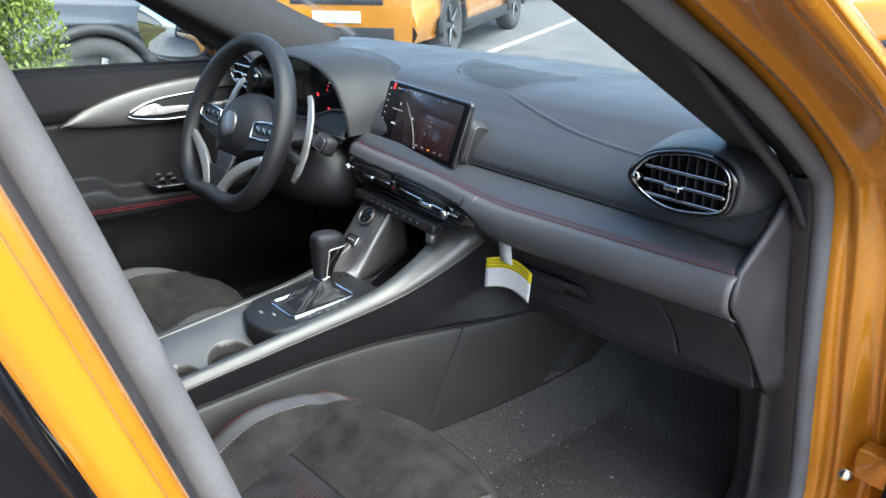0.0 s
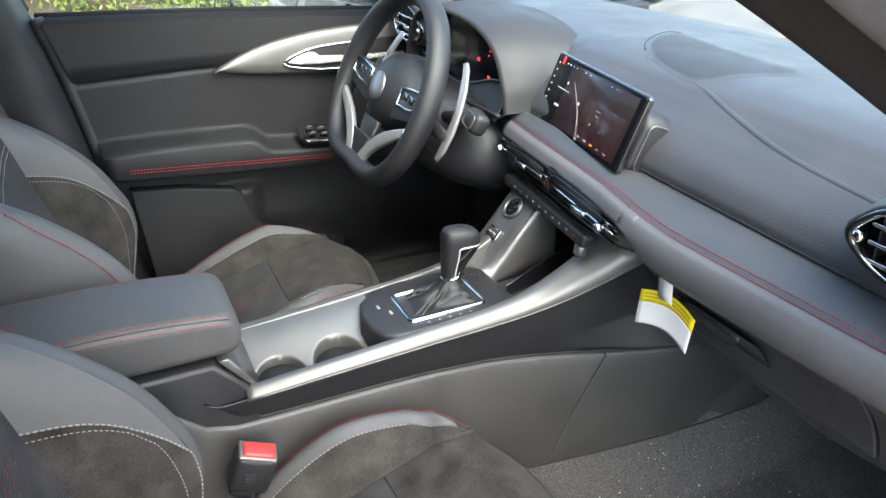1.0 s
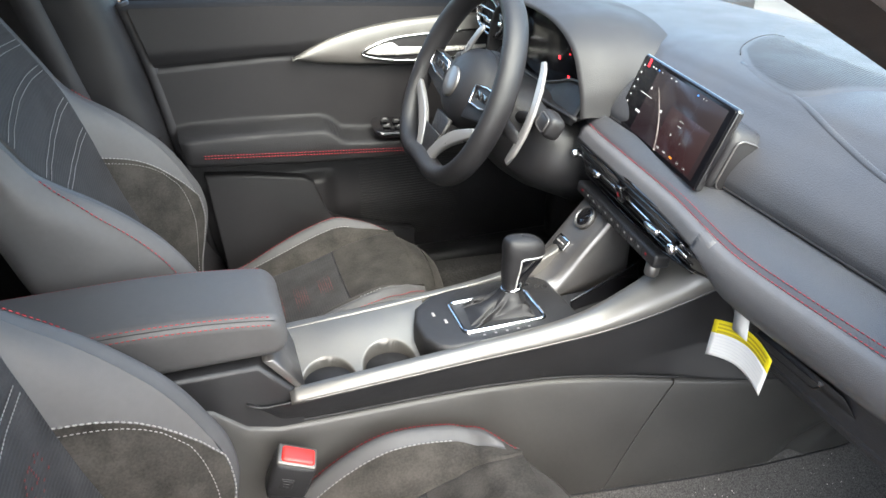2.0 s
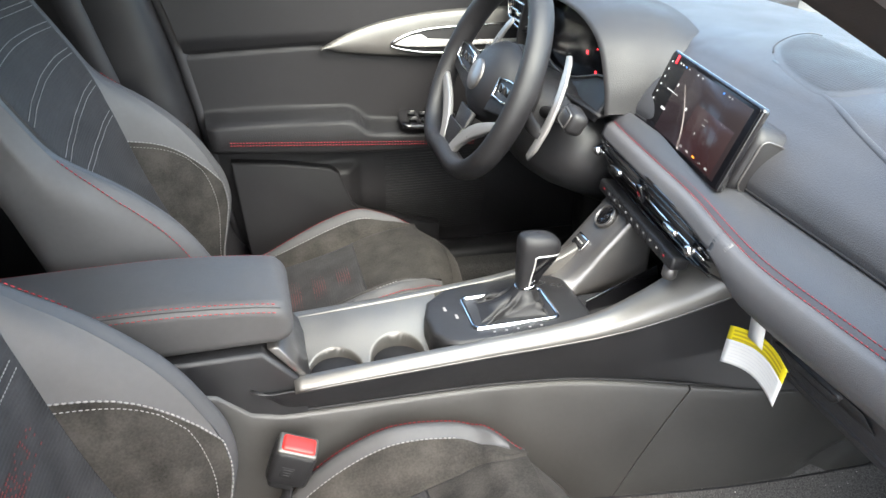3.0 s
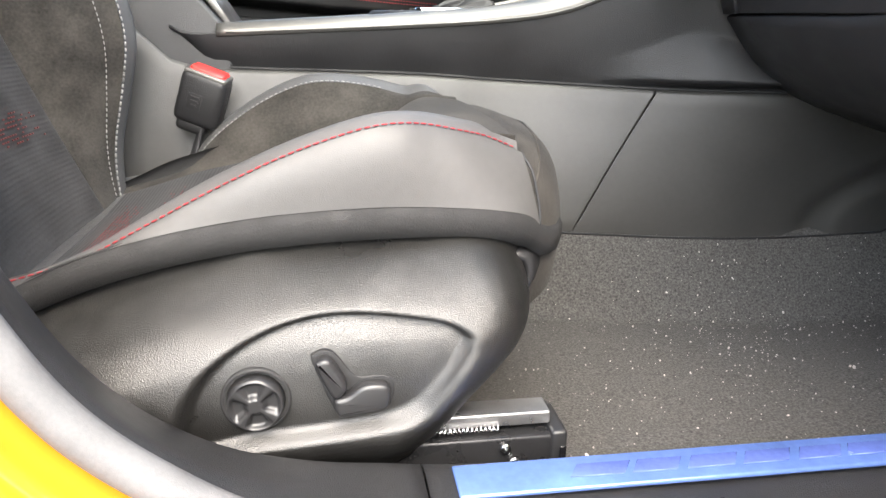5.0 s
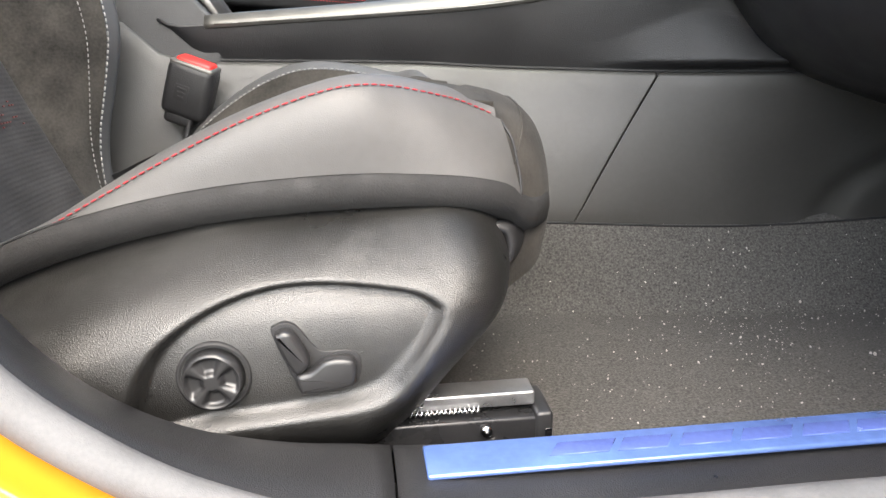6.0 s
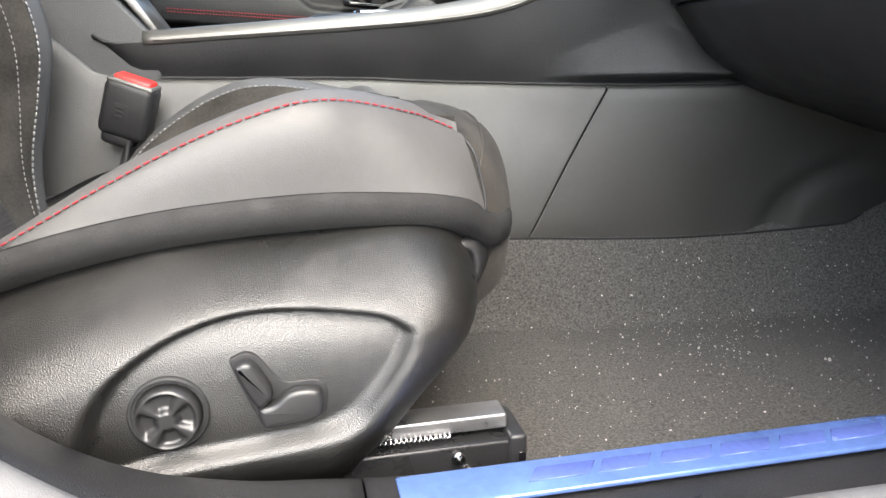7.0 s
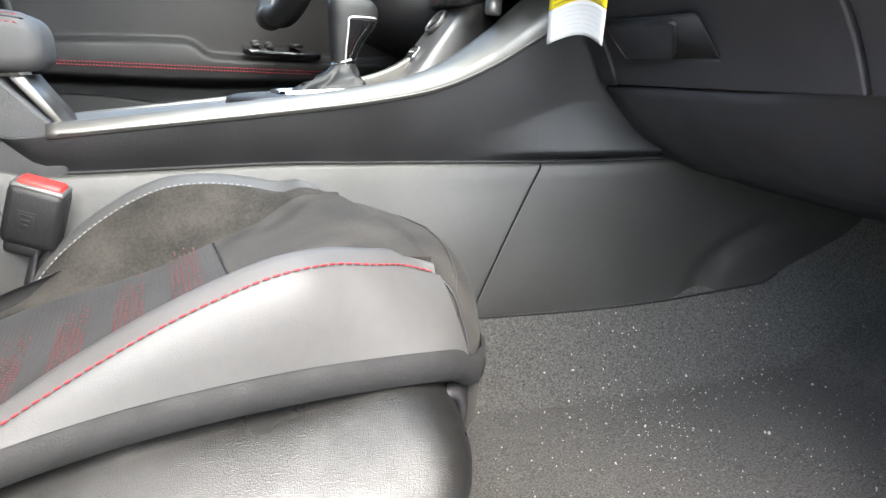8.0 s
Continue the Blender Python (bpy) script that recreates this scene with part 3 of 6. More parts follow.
def seat(yc, out, label):
    """A sports seat centred on yc; out is the side of its plastic cover (-1 right, 1 left)."""
    st_ = thing("car_seat", .25, yc, .35, label, "car seat", "front seats")
    path = spline(CUSH, 84)
    n = len(path)
    lead = max(i for i in range(n) if path[i][0] < .533 and i < 60)
    def wide(side, x):
        """The passenger cushion spreads further towards the console."""
        if out > 0 or side == out:
            return 1.0
        return 1.12 + .33 * smooth(.225, .36, x) + .17 * smooth(.45, .533, x)
    def sect(i):
        """Half section from the middle outward, up to the red seam: offset, x, z."""
        x, z = path[i]
        w, zs = lerp(x, SEAM_W), lerp(x, SEAM_Z)
        ins = .132 - .036 * smooth(.16, .38, x) + .010 * smooth(.44, .53, x)
        half = max(ins + .006, w - .010 - .026 * smooth(.12, .34, x) * smooth(.53, .46, x))
        up = zs - z
        lift = smooth(.12, .3, x) * smooth(.53, .49, x)
        pts = [(0, -.003), (ins * .55, -.001), (ins - .003, .003), (ins, .0015), (ins + .004, .005), ((ins + half) / 2, .50 * up + .006), (half, .78 * up + .003), (half + .003, .78 * up + .0028), (w - .016 * lift, up + .008 * lift), (w, up)]
        soft = .010 * smooth(.43, .53, x)
        return [(o, x, z + d - (soft * min(1.0, o / .10) ** 2 if k < 6 else 0)) for k, (o, d) in enumerate(pts)]
    def column(side, i):
        """One row of the cushion; the console side of the passenger cushion carries a tall half-moon panel."""
        base = [(x, yc + side * o * wide(side, x), z) for o, x, z in sect(i)]
        if out > 0 or side == out:
            return base
        x, z = path[i]
        dip = .018 * smooth(.22, .36, x) * smooth(.50, .44, x)
        zi = z - dip
        hem = max(lerp(x, MOON), zi + .001)
        own = [(0, z - .003), (.09, z - .003 - .4 * dip), (.176, zi + .001), (.184, zi - .002), (.188, zi + .003), (.204, zi + (hem - zi) * .55 + .004), (.216, hem), (.219, hem + .0012), (.236, hem + .009), (.252, hem - .003)]
        k = smooth(.45, .525, x)
        return [(x, b[1] * k + (yc + side * o) * (1 - k), b[2] * k + h * (1 - k)) for b, (o, h) in zip(base, own)]
    cols = {}
    for side in (-1, 1):
        cols[side] = np.array([column(side, i) for i in range(lead + 1)])
    def nose_row(i):
        """Half section of the rounded nose, ending at the front edge of the side leather."""
        x, z = path[i]
        f = (i - lead) / (n - 1 - lead)
        zf = .612 - (.612 - .48) * f ** .8
        ex, eo = lerp(-zf, [(-q[0], q[1]) for q in FRONT]), lerp(-zf, [(-q[0], q[2]) for q in FRONT])
        if i == lead:
            q_ = np.array(sect(lead))
            return [(o, np.interp(o, q_[:, 0], q_[:, 1]), np.interp(o, q_[:, 0], q_[:, 2])) for o in np.linspace(0, q_[-1, 0], 10)]
        b = spline([(0, x, z), (.05, x - .12 * (x - ex), z + (zf - z) * .1), (.092, x - .45 * (x - ex), z + (zf - z) * .45), (eo - .004, ex - .006, zf - .001)], 10)
        return [tuple(q) for q in b]
    def dense(R, a, b, m):
        return [spline(r[a:b + 1], m) for r in R]
    cut = min(range(lead), key=lambda i: abs(path[i][0] - .395))
    rear = min(range(lead), key=lambda i: abs(path[i][0] - .158))
    G = [np.concatenate([spline(cols[-1][i][0:4][::-1], 16)[:-1], spline(cols[1][i][0:4], 16)]) for i in range(lead + 1)]
    part("rear_strip", grid_bm(G[:rear + 1]), LEATHER, st_, "grey leather strip at the cushion rear")
    part("seat_insert", grid_bm(G[rear:cut + 1]), INSERT, st_, "ribbed grey suede insert with red flecks")
    part("seam", tube([tuple(p + np.array((0, 0, .0002))) for p in G[cut]], .0011, 6), DARK, st_)
    part("thigh_panel", grid_bm(G[cut:]), SUEDE, st_, "mottled dark suede front panel")
    nose = []
    for i in range(lead, n):
        h = nose_row(i)
        nose.append([(x, yc - o * wide(-1, .56), z) for o, x, z in h[::-1]][:-1] + [(x, yc + o * wide(1, .56), z) for o, x, z in h])
    part("nose_panel", grid_bm([spline(r, 44) for r in nose]), SUEDE, st_, "dark suede wrapped over the cushion nose")
    part("seam", tube([tuple(p) for p in spline([(x, yc + o * sd * wide(sd, .56), z + .0008) for sd in (-1, 1) for o, x, z in (nose_row(lead + 8)[::-1] if sd < 0 else nose_row(lead + 8)[1:])], 50)], .0010, 6), SUEDE, st_)
    for side in (-1, 1):
        R = cols[side]
        part("bolster_panel", grid_bm(dense(R, 3, 6, 16)), SUEDE, st_, "dark suede bolster panel")
        tail = len(R) - 1 if out > 0 or side == out else max(i for i in range(len(R)) if R[i][0][0] < .512)
        part("bolster_top", grid_bm(dense(R[:tail + 1], 6, 9, 12)), LEATHER, st_, "grey leather bolster edge")
        if tail < len(R) - 1:
            part("bolster_cap", grid_bm(dense(R[tail:], 6, 9, 12)), SUEDE, st_, "dark suede front of the bolster")
        part("seam", tube([(x - .0004, yc + side * o * wide(side, .56), z) for z, x, o in spline(FRONT[:5], 16)], .0013, 6), DARK, st_)
        G = []
        for k in range(70):
            u = k / 69
            xt, xb = .06 + (.533 - .06) * u, .06 + (.545 - .06) * u
            t0 = np.array((xt, lerp(xt, SEAM_W), lerp(xt, SEAM_Z)))
            b0 = np.array((xb, lerp(xb, HEM_W), lerp(xb, HEM_Z)))
            if out < 0 and side > 0:
                t0 = np.array((xt, abs(np.interp(xt, R[:, 9, 0], R[:, 9, 1]) - yc) / wide(side, xt), np.interp(xt, R[:, 9, 0], R[:, 9, 2])))
            hgt = max(.002, t0[2] - b0[2])
            row = []
            for v in range(16):
                g = v / 15
                q = t0 + (b0 - t0) * g
                q = q + np.array((0, .10 * hgt * math.sin(math.pi * g ** .7), 0))
                row.append((q[0], yc + side * q[1] * wide(side, q[0]), q[2]))
            G.append(row)
        part("bolster_side", grid_bm(G), LEATHER, st_, "smooth grey leather bolster side")
        part("stitching", thread([R[i][6] + np.array((0, 0, .0012)) for i in range(6, lead - 12) if side > 0 or path[i][0] > .40]), GREYTHREAD, st_, "pale grey stitching")
        part("stitching", thread([R[i][9] + np.array((0, side * .0008, .0014)) for i in range(4, lead + 1)], .0062, .0046, .00075), RED, st_, "red stitching")
        # knit band under the leather, carried round the nose
        hem = [(x, lerp(x, HEM_W), lerp(x, HEM_Z)) for x in np.linspace(.06, .545, 60)] + [(.556, .126, .552), (.568, .108, .549), (.580, .080, .547), (.587, .04, .546), (.589, 0, .546)]
        G = []
        for k, (x, o, z) in enumerate(hem):
            q = [(x, o - .003, z + .001), (x + .001, o + .0015, z - .002), (x + .001, o + .003, z - .010), (x, o + .0, z - .021), (x - .004, o - .024, z - .034), (x - .012, max(0, o - .045), z - .08)]
            if k > 59:
                q = [(a_ - .004 * (j > 3), b_ if b_ > 0 else 0, c_) for j, (a_, b_, c_) in enumerate(q)]
                if k == len(hem) - 1:
                    q = [(a_, 0, c_) for a_, b_, c_ in q]
            G.append([(a_, yc + side * b_ * wide(side, x), c_) for a_, b_, c_ in q])
        part("skirt", grid_bm(G), SKIRT, st_, "black knit skirt band")
    G = []
    for k in range(25):
        o = -.15 + .30 * k / 24
        x = .572 - 1.7 * o * o
        o *= wide(1 if o > 0 else -1, .56)
        G.append([(x - .012, yc + o, .540), (x - .001, yc + o, .535), (x + .003, yc + o, .520), (x - .002, yc + o, .505), (x - .014, yc + o, .494)])
    part("front_valance", grid_bm([spline(r, 12) for r in G]), BLACKLEATHER, st_, "smooth grey flap under the cushion nose", solid=.006)
    # red flecks woven into the insert
    for bar in range(5):
        fl_ = bmesh.new()
        x0 = .172 + .046 * bar
        for row in range(6):
            for q in range(40):
                yy = (q / 39 - .5) * .19
                yy = yc + yy * wide(1 if yy > 0 else -1, x0) + random.uniform(-.0006, .0006)
                edge = min(1, (39 - q) / (26 - 4 * bar), (q + 4) / 10)
                if random.random() > .12 + 1.1 * edge or random.random() > .93:
                    continue
                x = x0 + .0042 * row
                z = np.interp(x, [p[0] for p in path[:50]], [p[1] for p in path[:50]]) - .003 + .0035 * min(1.0, abs(yy - yc) / (.10 * wide(1 if yy > yc else -1, x))) ** 2 + .0003
                bmesh.ops.create_cube(fl_, size=1.0, matrix=Matrix.Translation((x, yy, z)) @ Matrix.Diagonal((.0012, .0030, .0004, 1)))
        part("red_weave", fl_, FLECK, st_, "rows of small red woven flecks", smooth_shade=False)
    part("seat_pan", rbox(.26, yc, .455, .40, .32, .07, .02), DARK, st_)
    # backrest, in level sections
    heights = np.concatenate([np.linspace(.48, .76, 24), np.linspace(.768, .975, 40), np.linspace(.985, 1.20, 18)])
    m = len(heights)
    bp_ = np.array([(lerp(z, BACK_MID), z) for z in heights])
    def b_sect(z):
        xi = lerp(z, BACK_MID)
        f = max(lerp(z, BACK_EDGE) - xi, 0.0)
        lobe = smooth(.955, .875, z)
        w = .222 * lobe + lerp(z, [(.86, .222), (.95, .208), (1.05, .202), (1.2, .165)]) * (1 - lobe)
        ins = min(lerp(z, BACK_INS), w - .022)
        edge = ins + (w - ins) * .5
        return [(0, xi - .010), (ins * .6, xi - .007), (ins - .003, xi), (ins, xi - .003), (ins + .004, xi + .001), ((ins + edge) / 2, xi + .55 * f), (edge, xi + .95 * f), (edge + .003, xi + .955 * f), ((edge + w) / 2 + .003, xi + f + .002 * lobe),
                (w, xi + f - .018 * lobe), (w + .002, xi + f - .022 * lobe - .002), (w + .015, xi + .45 * f - .02), (w + .019, xi - .035), (w + .010, xi - .085), (w - .05, xi - .11)]
    bc = {side: np.array([[(x, yc + side * o, z) for o, x in b_sect(z)] for z in heights]) for side in (-1, 1)}
    G = [np.concatenate([spline(bc[-1][i][0:4][::-1], 16)[:-1], spline(bc[1][i][0:4], 16)]) for i in range(m)]
    part("back_insert", grid_bm(G), INSERT_BACK, st_, "ribbed grey suede back insert")
    for side in (-1, 1):
        R = bc[side]
        low = np.array([spline(r[3:7], 14) for r in R])
        zrow = low[:, :, 2]
        def cut_z(v):
            return .838 - .010 * v - .100 * v ** 4
        lower, upper, hemline = [], [], []
        for j in range(14):
            zc = cut_z(j / 13)
            k = int(np.searchsorted(low[:, j, 2], zc))
            f = (zc - low[k - 1, j, 2]) / (low[k, j, 2] - low[k - 1, j, 2])
            at = (k - 1) + f
            idx = np.arange(m)
            lower.append([[np.interp(q, idx, low[:, j, c_]) for c_ in range(3)] for q in np.linspace(0, at, 40)])
            upper.append([[np.interp(q, idx, low[:, j, c_]) for c_ in range(3)] for q in np.linspace(at, m - 1, 30)])
            hemline.append(lower[-1][-1])
        part("back_bolster_panel", grid_bm(lower), SUEDE, st_, "dark suede back bolster panel")
        part("back_bolster_top", grid_bm(upper), LEATHER if side == 1 or out < 0 else SUEDE, st_, "upper back bolster panel")
        cutb = int(np.searchsorted(R[:, 6, 2], cut_z(1)))
        part("back_bolster_edge", grid_bm([spline(r[6:10], 12) for r in R]), LEATHER, st_, "grey leather back bolster edge")
        part("back_bolster_side", grid_bm([spline(r[9:15], 20) for r in R]), LEATHER, st_, "grey leather backrest side")
        if side > 0:
            seam_ = [R[i][6] + np.array((.0015, 0, .0005)) for i in range(2, cutb)] + [np.array(q) + np.array((.0015, 0, .0008)) for q in hemline[::-1]]
            part("stitching", thread(seam_, .0064, .0046, .0011), GREYTHREAD, st_, "pale grey stitching")
            inner_ = [low[i][11] + np.array((.0014, 0, 0)) for i in range(2, m) if heights[i] < cut_z(11 / 13) - .016] + [np.array(lower[j][-1]) * .76 + np.array(lower[j][-9]) * .24 + np.array((.0014, 0, 0)) for j in range(10, -1, -1)]
            part("stitching", thread(inner_, .0058, .0036, .0006), GREYTHREAD, st_, "pale grey stitching")
        part("stitching", thread([R[i][9] + np.array((.0012, side * .001, .0008)) for i in range(2, 58)], .0066, .0046, .0009), RED, st_, "red stitching")
    rows = [[bc[-1][i][14], bc[1][i][14]] for i in range(m)]
    part("back_shell", grid_bm(rows), PLASTIC, st_, "black plastic seat back shell")
    for bar in range(5 if out < 0 else 0):
        fl2 = bmesh.new()
        z0 = .60 + .075 * bar
        for row in range(8):
            for q in range(40):
                edge = 1 - abs(q - 19.5) / 20
                if random.random() > .15 + .8 * edge:
                    continue
                zz = z0 + .0036 * row
                x = np.interp(zz, bp_[:, 1], bp_[:, 0])
                bmesh.ops.create_cube(fl2, size=1.0, matrix=Matrix.Translation((x - .0072 + .006 * (abs(q - 19.5) / 19.5) ** 2, yc - .10 + .2 * q / 39, zz)) @ Matrix.Diagonal((.0008, .0032, .0013, 1)))
        part("red_weave", fl2, FLECK, st_, "rows of small red woven flecks", smooth_shade=False)
    # pairs of pale sewn lines across the upper insert
    for z0 in (.885, .928, .985, 1.037, 1.078):
        for dz in (0, .009):
            pts = []
            wide_ = lerp(z0, BACK_INS) - .006
            for q in range(40):
                yy = -wide_ + 2 * wide_ * q / 39
                zz = z0 + dz + .008 * math.sin(9 * yy + 20 * z0)
                o = abs(yy)
                sec_ = b_sect(zz)[:4]
                pts.append((np.interp(o, [p[0] for p in sec_], [p[1] for p in sec_]) + .0014, yc + yy, zz))
            part("stitching", thread(pts, .0052, .0040, .0007), GREYTHREAD, st_, "pale grey stitching")
    # headrest
    part("headrest", rbox(-.12, yc, 1.30, .10, .27, .19, .045, Euler((0, radians(-18), 0)).to_matrix().to_4x4(), 5), LEATHER, st_, "grey leather headrest")
    # outer plastic cover of the seat base, with a D-shaped recess
    TOP = [(-.05, .490), (.10, .500), (.17, .515), (.215, .530), (.265, .545), (.317, .556), (.368, .561), (.42, .563), (.48, .563), (.505, .559), (.535, .546)]
    SECT = [(0, .158), (.004, .168), (.012, .186), (.024, .207), (.036, .223), (.048, .233), (.060, .239), (.080, .242), (.11, .242), (.135, .238), (.155, .225)]
    NOSE = [(.40, .452), (.421, .466), (.435, .475), (.452, .488), (.474, .506), (.496, .520), (.526, .531), (.548, .531), (.570, .522)]
    DEE = np.array(spline([(.276, .462), (.293, .490), (.321, .510), (.356, .522), (.396, .525), (.444, .520), (.464, .514), (.472, .504), (.464, .482), (.452, .458), (.440, .447), (.412, .441), (.33, .434), (.27, .428)], 90, closed=True))
    A_, B_ = DEE, np.roll(DEE, -1, axis=0)
    def recess(x, z):
        p = np.array((x, z))
        e = B_ - A_
        tt = np.clip(((p - A_) * e).sum(1) / (e * e).sum(1), 0, 1)
        q = A_ + e * tt[:, None]
        dist = np.hypot(*(p - q).T)
        k = int(dist.argmin())
        crosses = ((A_[:, 1] > z) != (B_[:, 1] > z)) & (x < A_[:, 0] + e[:, 0] * (z - A_[:, 1]) / (e[:, 1] + 1e-12))
        return (dist[k] if crosses.sum() % 2 else -dist[k]), q[k]
    G = []
    for i in range(150):
        u = i / 149
        row = []
        for v in range(80):
            d = .158 * v / 79
            if u < .80:
                xs = u / .80
            else:
                xs = 1.0
            x_end = .47
            x = -.05 + (x_end + .05) * xs
            z = lerp(x, TOP) - d
            xf = lerp(z, NOSE) - .055
            x = -.05 + (xf + .05) * xs
            z = lerp(x, TOP) - d
            o = lerp(d, SECT)
            if u >= .80:
                a_ = (u - .80) / .20
                ang = min(1.0, a_ / .6) * math.pi / 2
                x = xf + .055 * math.sin(ang)
                o = o - .070 * (1 - math.cos(ang)) - .05 * max(0, a_ - .6) / .4
                z = lerp(min(x, .535), TOP) - d
            if .24 < x < .50 and z < .54:
                sd, q = recess(x, z)
                wide = .004 + .010 * smooth(.50, .44, q[1]) * smooth(.40, .46, q[0]) + .006 * smooth(.50, .44, q[1])
                o -= .0115 * smooth(-.001, wide, sd)
                o += .0006 * math.exp(-((sd + .006) / .006) ** 2)
            row.append((x, yc + out * o, z))
        G.append(row)
    part("base_cover", grid_bm(G), DUSTY, st_, "scuffed dusty black plastic seat base cover", solid=.003)
    if out < 0:
        # round lumbar knob with four dished pads
        kx, ky, kz = .326, yc - .2315, .4685
        m_ = frame_at((kx, ky, kz), (0, -1, 0), (1, 0, 0))
        part("knob_well", disc_lathe([(.0235, -.006), (.0235, .001), (.0215, .002), (.0205, -.003), (.0, -.003)], m_), DARK, st_)
        rings = []
        for rr in np.linspace(0, 1, 22):
            row = []
            for k in range(56):
                q = 2 * math.pi * k / 56
                lobe = abs(math.cos(2 * (q - radians(8))))
                r_ = .0196 * rr
                h_ = .0105 - .010 * smooth(.90, 1.0, rr) - .0042 * smooth(.22, .42, rr) * smooth(.90, .74, rr) * smooth(.30, .75, lobe)
                row.append((r_ * math.cos(q), r_ * math.sin(q), h_))
            rings.append(row)
        kb = grid_bm(rings[1:], wrap_v=True, cap=True)
        kb.transform(m_)
        knob = part("lumbar_knob", kb, SATINKNOB, st_, "round black lumbar knob with four dished pads")
        # two-piece power switch in one outline
        m_ = frame_at((0, yc - .2305, 0), (0, -1, 0), (1, 0, 0))
        def stick(pts, d, h, r=.0025):
            return prism([tuple(p) for p in spline(pts, 40, closed=True)], h, m_ @ Matrix.Translation((0, 0, d)), r, 3)
        part("switch_well", stick([(.364, .494), (.366, .500), (.373, .502), (.380, .4985), (.389, .4865), (.396, .4815), (.411, .4815), (.419, .476), (.418, .462), (.411, .456), (.385, .4525), (.379, .455)], -.004, .0050, .001), DARK, st_)
        part("recline_switch", stick([(.3665, .494), (.3685, .4985), (.3735, .4995), (.3785, .496), (.386, .482), (.3855, .474), (.377, .471)], -.001, .0125, .0035), SATINKNOB, st_, "tall black seat recline switch")
        part("slide_switch", stick([(.378, .4685), (.387, .4715), (.397, .4785), (.410, .4790), (.4160, .4745), (.4150, .463), (.4095, .4585), (.386, .4555), (.380, .4575)], -.001, .0125, .0035), SATINKNOB, st_, "flat black seat slide switch")
    # slide rails
    for s in (-1, 1):
        yr = yc + s * .188
        rail = part("lower_rail", rbox(.20, yr, .392, .70, .044, .040, .003), STEEL, st_, "black steel seat rail")
        part("upper_rail", rbox(.18, yr, .4215, .725, .024, .011, .002), RAILSTEEL, st_, "bare bright steel upper channel")
        part("rail_spring", tube([(.44 + .0007 * k, yr - .014 + .0022 * math.sin(k * 1.3), .4165 + .0022 * math.cos(k * 1.3)) for k in range(90)], .0007, 5), CHROME, rail)
        part("rail_end", rbox(.547, yr - .001, .397, .013, .047, .038, .003), SATINKNOB, st_, "black plastic rail end cap")
        part("rail_end_slot", rbox(.549, yr - .0272, .400, .005, .001, .010, .0004), PIANO, rail)
        part("rail_foot", rbox(.46, yr, .362, .08, .045, .030, .004), STEEL, st_)
        for bx in (.505, .512):
            part("rail_bolt", disc_lathe([(.0045, 0), (.0045, .003), (.0035, .004), (0, .004)], frame_at((bx, yr - .022, .404 - .012 * (bx > .51)), (0, -1, 0), (1, 0, 0)), 12), CHROME, rail)
    return st_


pseat = seat(-.37, -1, "passenger sports seat in grey leather and dark suede with red stitching")
dseat = seat(.36, 1, "driver sports seat in grey leather and dark suede beside the console")

# seat belt buckle between passenger seat and console
bk = thing("belt_buckle", .25, -.14, .52, "black seat belt buckle with red release button", "buckle", "belt buckles")
mb = Matrix.Translation((.236, -.130, .620)) @ Euler((radians(6), radians(20), radians(-10))).to_matrix().to_4x4()
def local_box(m, x, y, z, sx, sy, sz, r):
    b = rbox(0, 0, 0, sx, sy, sz, r)
    b.transform(m @ Matrix.Translation((x, y, z)))
    return b
part("label_patch", local_box(mb, -.004, -.0183, -.002, .016, .0008, .018, .0003), DARK, bk, "faint square label")
part("buckle_lower", local_box(mb, -.004, 0, -.034, .036, .028, .018, .006), PLASTIC, bk)
part("buckle_body", local_box(mb, 0, 0, 0, .054, .036, .064, .009), PLASTIC, bk)
part("release_button", local_box(mb, .001, -.001, .0310, .042, .024, .012, .004), REDPLASTIC, bk, "bright red release button")
part("buckle_rim", local_box(mb, 0, 0, .0295, .050, .032, .007, .003), GREYSATIN, bk, "grey buckle rim")
for k in range(3):
    part("label_bar", local_box(mb, -.004, -.0190, .003 - .005 * k, .011 - .002 * k, .0008, .0022, .0002), SATINKNOB, bk, "faint moulded bar")
part("buckle_strap", tube(spline([(.238, -.128, .612), (.226, -.130, .57), (.208, -.136, .52), (.188, -.140, .47)], 14), .011, 10, flat=.35), RUBBER, bk, "black webbing stalk")


# ---- centre console ----
con = thing("centre_console", .5, 0, .42, "dark centre console with satin silver trim and cup holders", "console")
Y_TOP = [(.0, -.080), (.25, -.080), (.6, -.082), (.7, -.100), (.8, -.130), (.9, -.162), (1.02, -.185), (1.25, -.205)]
Z_TOP = [(.0, .702), (.13, .702), (.158, .690), (.182, .664), (.212, .649), (.25, .645), (.5, .637), (.6, .630), (.8, .622), (1.0, .620), (1.25, .61)]
TRIM_Z = [(.2, .690), (.3, .695), (.5, .705), (.6, .712), (.68, .724), (.74, .748), (.80, .784), (.84, .805)]
TRIM_Y = [(.2, -.082), (.5, -.088), (.6, -.094), (.68, -.104), (.74, -.122), (.80, -.146), (.84, -.156)]


